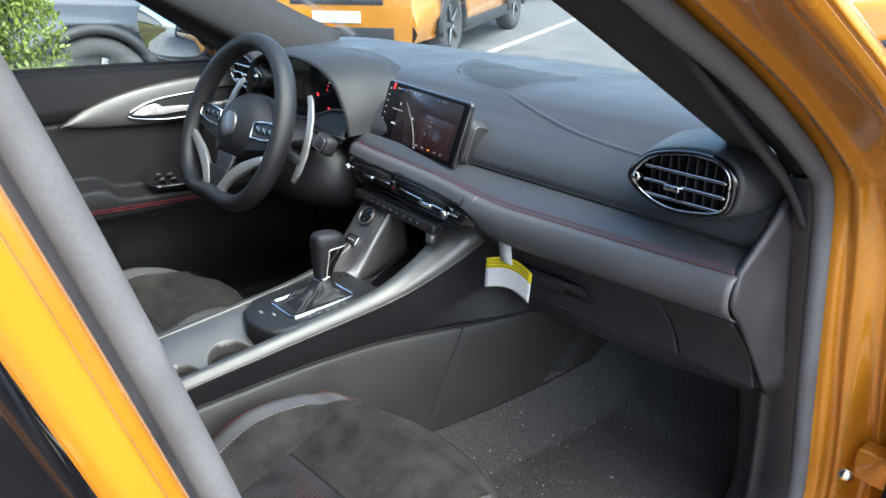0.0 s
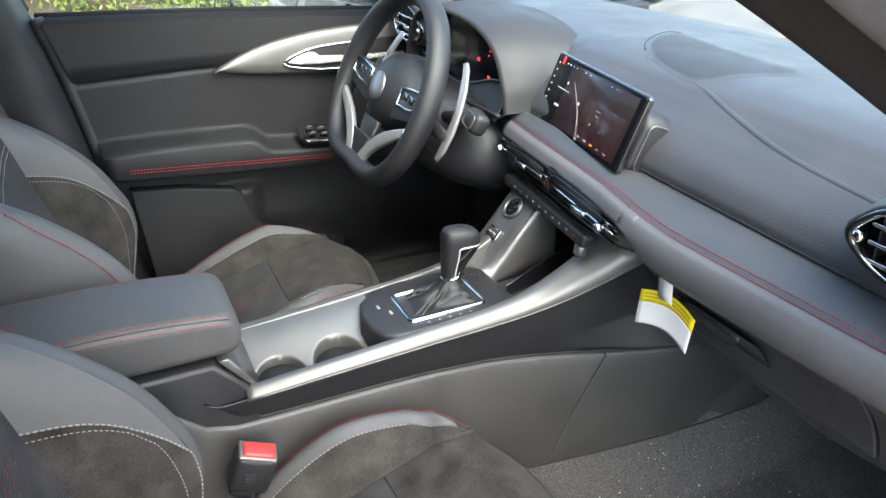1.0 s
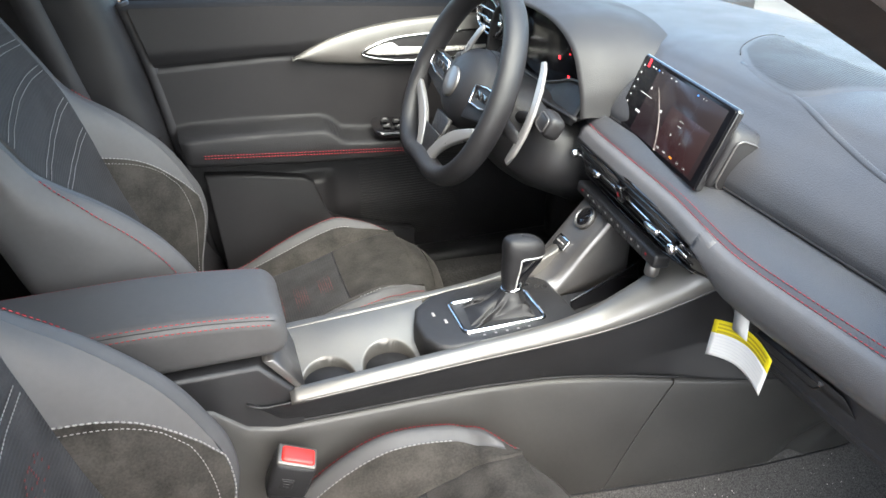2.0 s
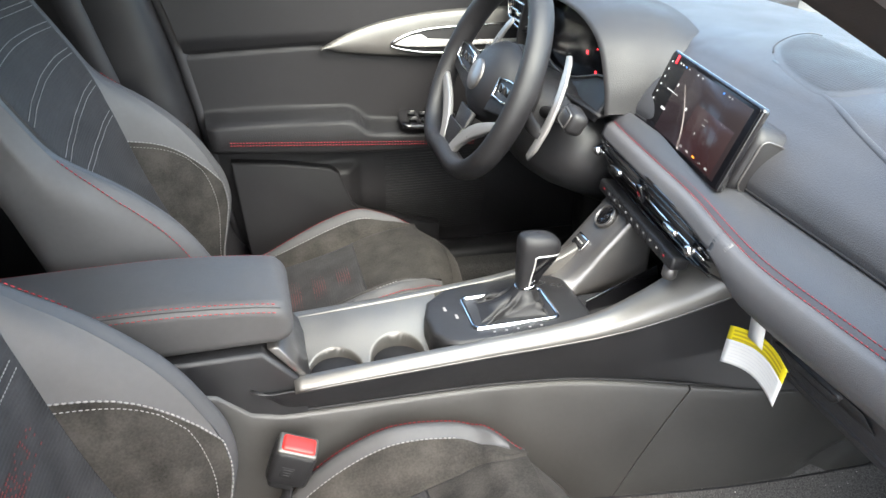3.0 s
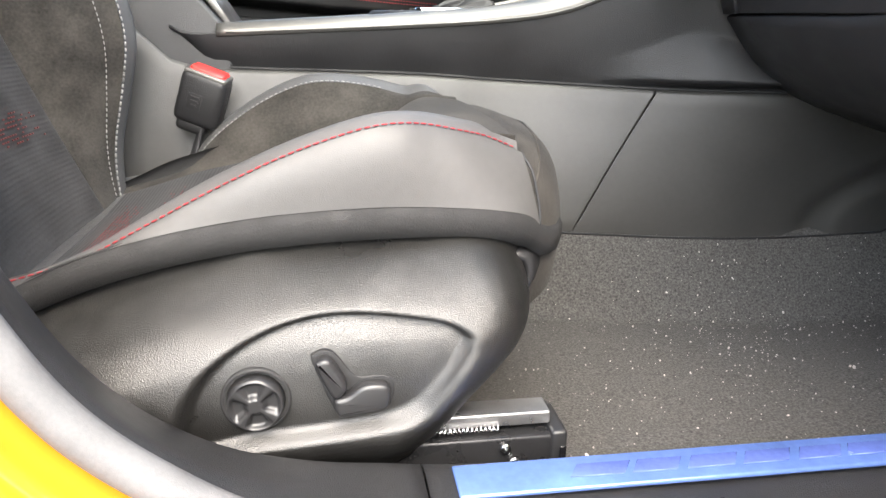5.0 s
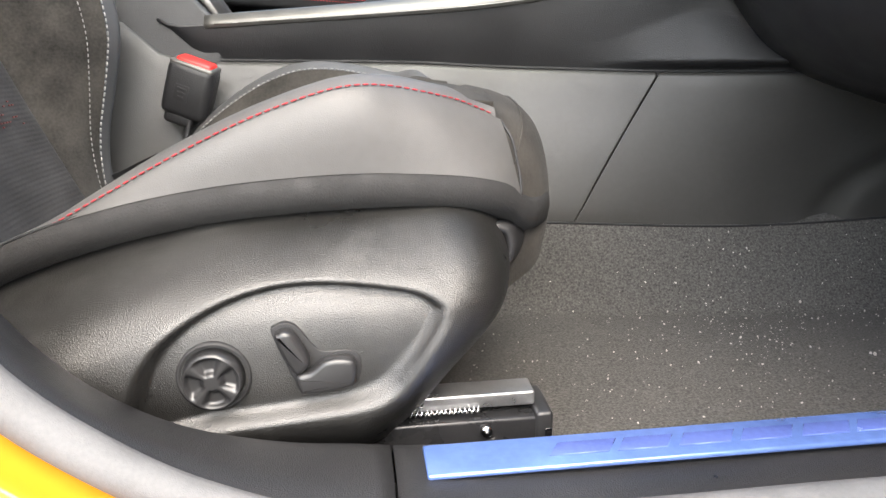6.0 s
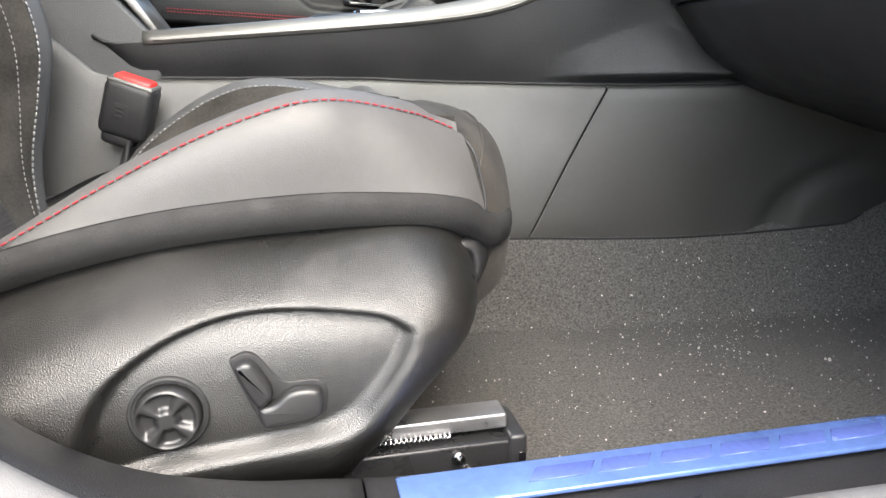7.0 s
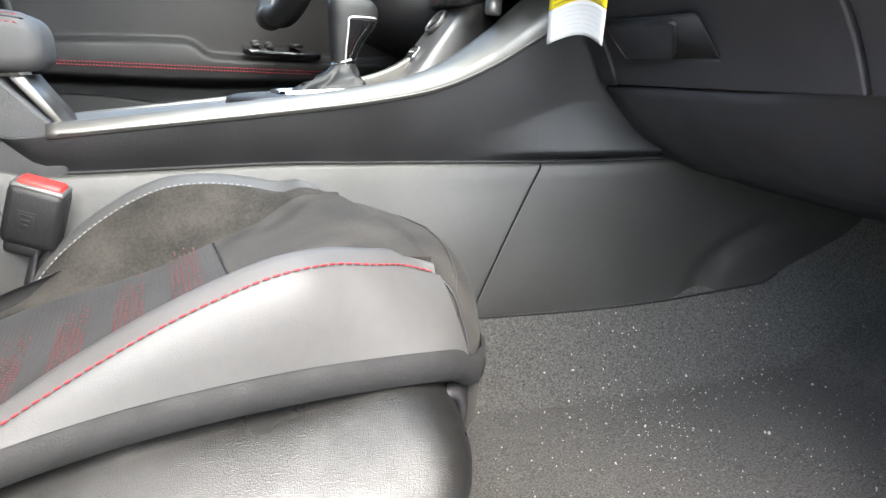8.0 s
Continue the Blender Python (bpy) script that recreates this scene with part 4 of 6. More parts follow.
def lower_panel(s, a, b, c, d):
    """Side panel between the slanted seams a-b (top, foot) and c-d."""
    G = []
    for f in [0.0, .002, .006] + list(np.linspace(.03, .97, 28)) + [.994, .998, 1.0]:
        row = []
        for v in range(16):
            g = v / 15
            x = (a + (c - a) * f) * g + (b + (d - b) * f) * (1 - g)
            y, zt = lerp(x, Y_TOP), lerp(x, Z_TOP)
            z = .40 + (zt - .40) * g
            lean = (y + lerp(x, FOOT_Y)) * min(1.0, (zt - z) / (zt - .45))
            dent = .016 * math.exp(-((math.hypot((x - 1.16) * .75, z - .42) - .105) / .010) ** 2) * smooth(1.20, 1.12, x)
            row.append((x, -s * (y - lean - .004 * math.sin(math.pi * g) + dent), z))
        x = a + (c - a) * f
        y, zt = lerp(x, Y_TOP), lerp(x, Z_TOP)
        row.append((x, -s * (y + .002), zt + .004))
        row.append((x, -s * (y + .008), zt + .0055))
        row.append((x, -s * (y + .02), zt + .0055))
        G.append(row)
    return grid_bm(G)


for s in (-1, 1):
    part("rear_side_panel", lower_panel(s, -.3, -.3, .7992, .6752), PANEL, con, "dark grey moulded side panel", solid=.003)
    part("front_side_panel", lower_panel(s, .8008, .6768, 1.3, 1.3), PANEL, con, "dark grey moulded side panel", solid=.003)


def upper_side(s):
    G = []
    for i in range(70):
        x = .195 + (1.06 - .195) * i / 69
        yb, zb = lerp(x, Y_TOP) + .009, max(.645 if x < .25 else 0, lerp(max(x, .25), Z_TOP)) + .006
        if x < .84:
            yt, zt = lerp(x, TRIM_Y), lerp(x, TRIM_Z)
        else:
            f = (x - .84) / .22
            yt, zt = -.156 - .03 * f, .805 - .165 * f
        zb += (.045 * (1 - smooth(.195, .245, x)))
        row = []
        for v in range(44):
            g = v / 43
            z = zb + (max(zt, zb + .004) - zb) * g
            led = smooth(.72, .88, x) * smooth(.985, .945, x)
            zc = lerp(x, [(.70, .655), (.76, .672), (.84, .700), (.90, .688), (.97, .655)])
            out = .024 * led * min(1.0, max(0.0, (zc - z) / (zc - .641))) * smooth(.632, .640, z)
            row.append((x, -s * ((yb + (yt - yb) * g) - out - .002 * math.sin(math.pi * g)), z))
        G.append(row)
    return grid_bm(G)


for s in (-1, 1):
    part("upper_side_panel", upper_side(s), PLASTIC, con, "black grained upper side panel", solid=.003)


part("carpet_edge", tube([(x, -lerp(x, FOOT_Y) - .004, floor_z(x, -lerp(x, FOOT_Y) - .004) + .0006) for x in np.linspace(.45, 1.15, 60)], .0016, 6), DARK, con)
for s in (-1, 1):
    part("panel_gap", tube([(x, -s * (lerp(x, Y_TOP) + .0075), lerp(max(x, .25), Z_TOP) + .0068) for x in np.linspace(.24, 1.02, 40)], .0022, 6), DARK, con)


def rail(s):
    G = []
    for i in range(60):
        x = .250 + (.848 - .250) * i / 59
        y, z = lerp(x, TRIM_Y), lerp(x, TRIM_Z)
        w = lerp(x, [(.25, .012), (.5, .016), (.65, .022), (.74, .036), (.80, .052), (.85, .056)])
        h = lerp(x, [(.25, .012), (.5, .016), (.65, .021), (.74, .036), (.80, .046), (.85, .046)])
        sec = [(y - .001, z - .004), (y - .003, z + .001), (y - .001, z + h * .45), (y + w * .35, z + h * .85), (y + w * .7, z + h), (y + w, z + h * .98), (y + w + .004, z + h * .8), (y + w + .005, z - .01)]
        G.append([(x, -s * p[0], p[1]) for p in spline(sec, 22)])
    return grid_bm(G)


for s in (-1, 1):
    part("silver_rail", rail(s), SATIN, con, "satin silver edge rail", solid=.002)

for s in (-1, 1):
    part("rail_edge", tube([(x, -s * (lerp(x, TRIM_Y) - .0032), lerp(x, TRIM_Z) + .0005) for x in np.linspace(.262, .84, 50)], .0009, 6), DARKSATIN, con, "thin satin edge line")

# tray with two cup wells
CUPS = ((.308, -.030), (.396, -.024))
G = []
for i in range(120):
    x = .245 + .225 * i / 119
    row = []
    for j in range(88):
        y = -.072 + .154 * j / 87
        z = lerp(x, TRIM_Z) + .012 - .042 * smooth(.078, -.055, y)
        for cx, cy in CUPS:
            dd = math.hypot(x - cx, y - cy)
            z += (.648 - z) * smooth(.0385, .0345, dd)
        row.append((x, y, z))
    G.append(row)
part("cup_tray", grid_bm(G), SATIN, con, "satin silver tray with two round cup wells", solid=.001)
for cx, cy in CUPS:
    zc = .684
    part("cup_liner", disc_lathe([(.0342, -.012), (.0335, -.030), (.030, -.034), (0, -.034)], Matrix.Translation((cx, cy, zc))), DARK, con, "black rubber cup liner")

# shifter block
out = [(.672, .052), (.655, .070), (.595, .078), (.53, .076), (.482, .066), (.452, .040), (.440, .004), (.443, -.040), (.456, -.062), (.474, -.072), (.56, -.074), (.655, -.077), (.676, -.060)]
blk = part("shifter_block", prism(out, .050, Matrix.Translation((0, 0, .672)), .007, 3), PLASTIC, con, "raised black shifter surround")
G = [[(p[0] + .562, p[1] - .008, z) for p in round_rect(w, h, r)] for w, h, r, z in ((.130, .084, .010, .721), (.128, .082, .010, .7255), (.121, .075, .008, .726), (.118, .072, .008, .721))]
part("shifter_bezel", grid_bm(G, wrap_v=True), CHROME, con, "bright silver bezel round the boot")
boot = []
for i in range(18):
    f = i / 17
    cx, cy, z = .562 + .026 * f, -.008 + .006 * f, .719 + .009 * math.sin(math.pi / 2 * min(1, 1.5 * f)) + .026 * f ** 3
    row = []
    g_ = f ** .7
    rr = round_rect(.118 * (1 - g_) + .030 * g_, .072 * (1 - g_) + .028 * g_, .008 + .005 * g_, 8)
    for k, p in enumerate(rr):
        wav = 1 - .16 * math.sin(math.pi * f) * math.sin(k * .95 + 5 * f) - .10 * math.sin(math.pi * f) * math.sin(k * 2.3 - 9 * f)
        row.append((cx + p[0] * wav, cy + p[1] * wav, z + .005 * math.sin(math.pi * f) * math.cos(k * 1.3 + 3 * f)))
    boot.append(row)
part("shifter_boot", grid_bm(boot, wrap_v=True), BLACKLEATHER, con, "creased black leather shifter boot")
kn = []
for x, z, a, b, tip in ((.586, .736, .0105, .0105, 0), (.587, .750, .0120, .0120, 0), (.589, .762, .0155, .0140, 0), (.592, .776, .0195, .0165, .1), (.597, .790, .0245, .0185, .2), (.602, .804, .0290, .0200, .3), (.6035, .816, .0310, .0205, .3), (.6035, .826, .0295, .0195, .3), (.602, .833, .0235, .0155, .3), (.601, .8365, .0120, .0080, .3), (.601, .837, .001, .001, .3)):
    row = []
    for k in range(32):
        q = k * 2 * math.pi / 32
        c_, s_ = math.cos(q), math.sin(q)
        row.append((x + a * math.copysign(abs(c_) ** .8, c_), -.002 + b * math.copysign(abs(s_) ** .7, s_), z - tip * .45 * a * c_))
    kn.append(row)
knob = part("shift_knob", grid_bm([spline(np.array(kn)[:, k], 40) for k in range(32)], wrap_u=True), BLACKLEATHER, con, "black leather shift knob")
def knob_side(f, u, lift=.0006):
    """Near face of the knob: f along its height, u from the rear to the front edge."""
    z = .752 + .068 * f
    T = [(.750, .587, .0120, .0120), (.762, .589, .0155, .0140), (.776, .592, .0195, .0165), (.790, .597, .0245, .0185), (.804, .602, .0290, .0200), (.820, .6035, .0308, .0204)]
    cx, a, b = (np.interp(z, [r[0] for r in T], [r[k] for r in T]) for k in (1, 2, 3))
    d = min(.97, max(-.97, 2 * u - 1))
    c_ = math.copysign(abs(d) ** 1.25, d)
    return (cx + a * d, -.002 - b * math.sqrt(1 - c_ * c_) ** .7 - lift, z - .3 * smooth(.776, .80, z) * .45 * a * c_)
part("knob_gloss", grid_bm([[knob_side(f, u) for u in np.linspace(.50 - .18 * f, .93, 12)] for f in np.linspace(0, .80, 14)]), PIANO, knob, "gloss black knob face")
part("knob_band", tube([knob_side(f, .48 - .18 * f) for f in np.linspace(0, .80, 14)] + [knob_side(.82 + .05 * u, u) for u in np.linspace(.40, .96, 10)], .0011, 8), BRIGHT, knob, "bright silver knob strip")
part("knob_collar", tube([(.588 + .0150 * math.cos(q), -.002 + .0140 * math.sin(q), .757 + .003 * math.cos(q)) for q in [k * 2 * math.pi / 28 for k in range(28)]], .0020, 8, closed=True), CHROME, knob)
for k in range(2):
    part("mark", rbox(.472 + .012 * k, .012 - .022 * k, .7222, .004, .010, .0006, .0001), GREYTHREAD, blk)
for k in range(5):
    part("gear_mark", rbox(.525 + .017 * k, -.0585, .7222, .0035, .003, .0006, .0001), GREYTHREAD, blk)

# wedge pod with start button, phone bin beside it
POD = [(.655, .716), (.678, .728), (.700, .750), (.722, .776), (.752, .809), (.778, .838), (.80, .858)]
pp = spline(POD, 24)
G = []
for x, z in pp:
    G.append([(x, .030, .70), (x, .034, z - .016), (x, .042, z - .004), (x, .052, z), (x, .080, z + .001), (x, .108, z), (x, .120, z - .005), (x, .126, z - .02), (x, .128, .70)])
part("start_pod", grid_bm([spline(r, 26) for r in G]), DARKSATIN, con, "satin grey sloped pod", solid=.002)
mp = frame_at((.745, .080, .8055), (-.73, 0, .68), (0, -1, 0))
part("start_ring", disc_lathe([(.0205, -.004), (.0205, .003), (.019, .005), (.0165, .004), (.0165, -.002)], mp), DARKSATIN, con, "satin ring of the start button")
part("start_button", disc_lathe([(.0158, -.002), (.0158, .0025), (.014, .004), (0, .0035)], mp), PIANO, con, "round black start button")
mu = frame_at((.709, .084, .7645), (-.76, 0, .65), (0, -1, 0))
part("port_frame", prism(round_rect(.034, .022, .004), .003, mu @ Matrix.Translation((0, 0, -.001)), .001), CHROME, con)
part("port_mouth", prism(round_rect(.028, .016, .003), .0026, mu), DARK, con, "black charging port")
for k in range(2):
    part("port_tongue", prism(round_rect(.010, .003, .001), .0010, mu @ Matrix.Translation((-.006 + .012 * k, 0, .0026))), GREYTHREAD, con)
part("phone_bin", rbox(.745, -.022, .694, .17, .09, .03, .005), DARK, con, "black open storage bin")
part("bin_divider", rbox(.74, -.01, .722, .13, .003, .04, .001, Euler((0, radians(-12), radians(12))).to_matrix().to_4x4()), PIANO, con)

# rear box and armrest
part("rear_box", prism([(-.35, .45), (.262, .45), (.268, .692), (.262, .700), (.216, .752), (-.35, .752)], .150, Matrix.Translation((0, .075, 0)) @ Euler((radians(90), 0, 0)).to_matrix().to_4x4(), .006, 3), PLASTIC, con, "black grained storage box under the armrest")
part("box_edge", prism([(.222, .7530), (.236, .7530), (.272, .698), (.264, .696)], .136, Matrix.Translation((0, .068, 0)) @ Euler((radians(90), 0, 0)).to_matrix().to_4x4(), .002, 2), DARKSATIN, con, "dark satin bevel at the box front")
arm = thing("armrest", .1, 0, .71, "padded grey leather armrest lid with red stitching", "armrest")
G = []
XA = list(np.linspace(-.16, .232, 26)) + [.240, .246, .251, .2545, .2565, .258]
for x in XA:
    inset = .020 * (1 - math.sqrt(max(0.0, 1 - max(0.0, (x - .236) / .0221) ** 2)))
    zt, zb, w = lerp(x, [(-.16, .826), (.07, .829), (.15, .826), (.22, .819), (.26, .812)]) - inset, .757 + .8 * inset, .070 - .7 * inset
    row = []
    for p in round_rect(2 * w, zt - zb, min(.016, .45 * (zt - zb)), 7):
        crown = .004 * (1 - (p[0] / w) ** 2) if p[1] > 0 else 0
        row.append((x, p[0], (zt + zb) / 2 + p[1] + crown))
    G.append(row)
part("lid", grid_bm(G, wrap_v=True, cap=True), LEATHER, arm)
def arm_z(x):
    return lerp(x, [(-.16, .826), (.07, .829), (.15, .826), (.22, .819), (.26, .812)])
for yy, dz in ((-.0685, -.010), (-.062, -.0016)):
    part("stitching", thread([(x, yy, arm_z(x) + dz) for x in np.linspace(-.15, .244, 60)]), RED, arm, "red stitching")
part("stitching", thread([(x, .058, arm_z(x) + .0004) for x in np.linspace(-.15, .240, 60)]), RED, arm, "red stitching")
part("lid_seam", tube([(x, -.0655, arm_z(x) - .0048) for x in np.linspace(-.15, .244, 40)], .0008, 6), DARK, arm)


# ---- dashboard ----
dash = thing("dashboard", .9, 0, .75, "black padded dashboard with red stitched edge and glossy vents", "dashboard")
EDGE_X = [(-.67, .752), (-.5, .742), (-.35, .735), (-.28, .734), (-.21, .740), (-.12, .752), (.0, .760), (.14, .772), (.3, .80), (.67, .80)]
EDGE_Z = [(-.67, .930), (-.4, .926), (-.28, .925), (-.15, .930), (.14, .934), (.67, .935)]


def dash_upper(y):
    ex, ez = lerp(y, EDGE_X), lerp(y, EDGE_Z)
    c = .045 * (1 - smooth(0, .67, abs(y)))
    far_ = [(.889, 1.032), (.916, 1.046), (.98, 1.056), (1.10, 1.052), (1.22 + c, 1.036), (1.27 + c * 1.3, 1.02)]
    if y > .15:
        return [(ex, ez), (ex + .010, ez + .006), (ex + .035, ez + .013), (ex + .06, ez + .017), (ex + .078, ez + .022), (.824, .972), (.836, .988), (.845, .998), (.862, 1.012)] + far_
    d = .799 - ex
    return [(ex, ez), (ex + .15 * d, ez + .006), (ex + .45 * d, ez + .012), (ex + .8 * d, ez + .016), (.798, .9445), (.8025, .9455), (.8015, .951), (.804, .962), (.818, .982), (.846, 1.004), (.868, 1.018)] + far_


ys = np.linspace(-.665, .665, 90)
part("upper_pad", grid_bm([[(p[0], y, p[1]) for p in spline(dash_upper(y), 110)] for y in ys]), DASHPAD, dash, "soft grained black upper pad", solid=.002)


part("crease", tube([(.8018, y, .9475) for y in np.linspace(-.655, .14, 30)], .0020, 6), DARK, dash)


def pad_low(y):
    ex, ez = lerp(y, EDGE_X), lerp(y, EDGE_Z)
    return [(ex, ez), (ex - .010, ez - .006), (ex - .017, ez - .022), (ex - .014, ez - .042), (ex + .002, ez - .060), (ex + .03, ez - .072), (ex + .05, ez - .074)]


def pad_taper(y):
    """The pad thins out to a lip towards the centre vents."""
    P, f = pad_low(y), smooth(-.205, -.275, y)
    return P[:3] + [(P[2][0] + (p[0] - P[2][0]) * f, P[2][1] + (p[1] - P[2][1]) * f) for p in P[3:]] if f < 1 else P


part("lower_pad", grid_bm([[(p[0], y, p[1]) for p in spline(pad_taper(y), 26)] for y in np.linspace(-.665, -.210, 50)]), PADLEATHER, dash, "grey leather wrapped lower pad", solid=.002)
part("driver_pad", grid_bm([[(p[0] + .02, y, p[1] - .01) for p in spline(pad_low(y), 26)] for y in np.linspace(.15, .665, 40)]), DASHPAD, dash, solid=.004, offset=1)
part("centre_lip", grid_bm([[(p[0], y, p[1]) for p in spline(pad_low(y)[:3], 10)] for y in np.linspace(-.24, .15, 40)]), PADLEATHER, dash, solid=.002)
for k, dz in enumerate((0.0, .0075)):
    part("stitching", thread([(lerp(y, EDGE_X) - .001 + dz, y, lerp(y, EDGE_Z) + .002 + dz * .45) for y in np.linspace(-.66, .145, 200)], .006, .0045, .0006), RED, dash, "red stitching")

# glove box and lower dash
def glove(y, f):
    return (.775 + .085 * f + .013 * math.sin(math.pi * f), y, .852 - .130 * f)


def flat_panel(y0, y1, f0, f1, n=16):
    return grid_bm([[glove(y0 + (y1 - y0) * i / (n - 1), f0 + (f1 - f0) * j / 11) for j in range(12)] for i in range(n)])


part("glove_box_door", flat_panel(-.535, -.205, 0, 1), GLOVEPLASTIC, dash, "black grained glove box door", solid=.012, offset=1, bevel=.003)
part("side_panel", flat_panel(-.655, -.540, 0, 1), GLOVEPLASTIC, dash, solid=.012, offset=1, bevel=.003)
part("inner_panel", flat_panel(-.20, -.17, 0, 1), GLOVEPLASTIC, dash, solid=.012, offset=1)
ml = frame_at((.837, -.297, .771), (-.80, 0, -.60), (0, -1, 0))
HANDLE = [(.058, .020), (.052, .024), (-.050, .024), (-.055, .019), (-.052, -.016), (-.047, -.020), (.022, -.020), (.030, -.016)]
# flat black plate stands in for the shade inside the finger pocket
part("latch_pocket_shade", prism([(-.058, -.024), (.084, -.024), (.089, -.019), (.089, .023), (.084, .028), (-.058, .028)], .001, ml @ Matrix.Translation((0, 0, .0010))), DARK, dash, "flat dark plate for the shaded finger pocket")
part("glove_box_latch", prism(HANDLE[::-1], .007, ml @ Matrix.Translation((0, 0, .0005)), .002), GLOVEPLASTIC, dash, "black latch flap")
# thin tube traces the outline of the latch flap
part("latch_edge", tube([tuple(ml @ Vector((u, v, .0072))) for u, v in HANDLE], .0010, 6, closed=True), DUSTY, dash, "thin outline tube round the flap")
part("pocket_edge", tube([tuple(ml @ Vector((u, -.0255, .0018))) for u in np.linspace(-.058, .088, 10)], .0014, 6), GLOVEPLASTIC, dash)
part("red_clip", rbox(1.018, -.178, .628, .008, .008, .007, .003), REDPLASTIC, dash, "small red plastic clip")
part("loose_wire", tube(spline([(1.02, -.18, .626), (1.03, -.20, .622), (1.05, -.215, .626), (1.08, -.22, .62), (1.12, -.23, .61)], 16), .0018, 6), RUBBER, dash, "short loose wire")
part("under_panel", grid_bm([[(p[0], y, p[1] + .02 * smooth(-.4, -.6, y)) for p in spline([(.862, .718), (.90, .672), (.96, .626), (1.05, .592), (1.2, .545), (1.42, .48)], 24)] for y in np.linspace(-.655, -.175, 12)]), GLOVEPLASTIC, dash, "black panel under the dash", solid=.008, offset=1)
part("driver_lower", grid_bm([[(.80 + .10 * f, y, .86 - .17 * f) for f in np.linspace(0, 1, 8)] for y in np.linspace(.16, .66, 12)]), DARK, dash, solid=.01, offset=1)
part("centre_lower", grid_bm([[(.86 + .12 * f, y, .88 - .24 * f) for f in np.linspace(0, 1, 8)] for y in np.linspace(-.2, .2, 12)]), DARK, dash, solid=.01, offset=1)
part("end_cap", grid_bm(patch([[(.752, -.667, .935), (.742, -.669, .895), (.775, -.671, .85), (.868, -.671, .715)], [(.80, -.672, .98), (.80, -.674, .90), (.82, -.676, .84), (.885, -.676, .715)], [(.86, -.672, 1.03), (.86, -.676, .92), (.87, -.678, .84), (.91, -.678, .715)]], 12, 14)), GLOVEPLASTIC, dash, "black plastic dash end cover", solid=.008)

# speaker grille on top
def dash_z(x, y):
    P = spline(dash_upper(y), 80)
    k = int(P[:, 0].argmin())
    return float(np.interp(x, P[k:, 0], P[k:, 1]))


SPK = [(.950, .041), (.976, .073), (1.027, .110), (1.068, .128), (1.086, .112), (1.070, .0), (1.062, -.10), (1.062, -.172), (1.04, -.190), (1.000, -.171), (.956, -.152), (.920, -.136), (.908, -.111), (.912, -.069), (.926, -.010)]
SPK = [tuple(p) for p in spline(SPK + [SPK[0]], 80)[:-1]]
G = [[(1.0 + (p[0] - 1.0) * q, -.03 + (p[1] + .03) * q) for p in SPK] for q in (1.0, .96, .7, .4, .004)]
sgb = grid_bm([[(x, y, dash_z(x, y) + .0022 + dz) for x, y in row] for row, dz in zip(G, (-.0022, -.0010, -.0006, -.0005, -.0005))], wrap_v=True)
part("speaker_cover", sgb, DASHPAD, dash, "perforated speaker cover")
part("speaker_seam", tube([(x, y, dash_z(x, y) + .0004) for x, y in G[0][:22]], .0011, 6), DARK, dash)
part("top_ridge", tube([(x, y, dash_z(x, y) - .0053) for x, y in spline([(.936, .017), (.912, -.124), (.886, -.233), (.868, -.33), (.858, -.451), (.852, -.60)], 40)], .0060, 16), DASHPAD, dash, "soft ridge along the pad")
def in_speaker(x, y, k=.90):
    x, y = 1.0 + (x - 1.0) / k, -.03 + (y + .03) / k
    hit = False
    for (xa, ya), (xb, yb) in zip(SPK, SPK[1:] + SPK[:1]):
        if (ya > y) != (yb > y) and x < xa + (xb - xa) * (y - ya) / (yb - ya):
            hit = not hit
    return hit


dots = bmesh.new()
for i in range(40):
    for j in range(70):
        x, y = .905 + .0048 * i, -.20 + .0048 * (j + .5 * (i % 2))
        if not in_speaker(x, y):
            continue
        zc = dash_z(x, y) + .0024
        vv = [dots.verts.new((x + 0.0017 * a, y + .0017 * b, zc)) for a, b in ((-1, 0), (0, -1), (1, 0), (0, 1))]
        dots.faces.new(vv)
part("perforation", dots, DARK, dash, "fine speaker perforation")

# passenger vent
VENT = [(-.494, 1.012), (-.508, 1.034), (-.530, 1.049), (-.575, 1.059), (-.615, 1.057), (-.634, 1.044), (-.638, 1.020), (-.630, .996), (-.600, .985), (-.553, .981), (-.515, .992)]


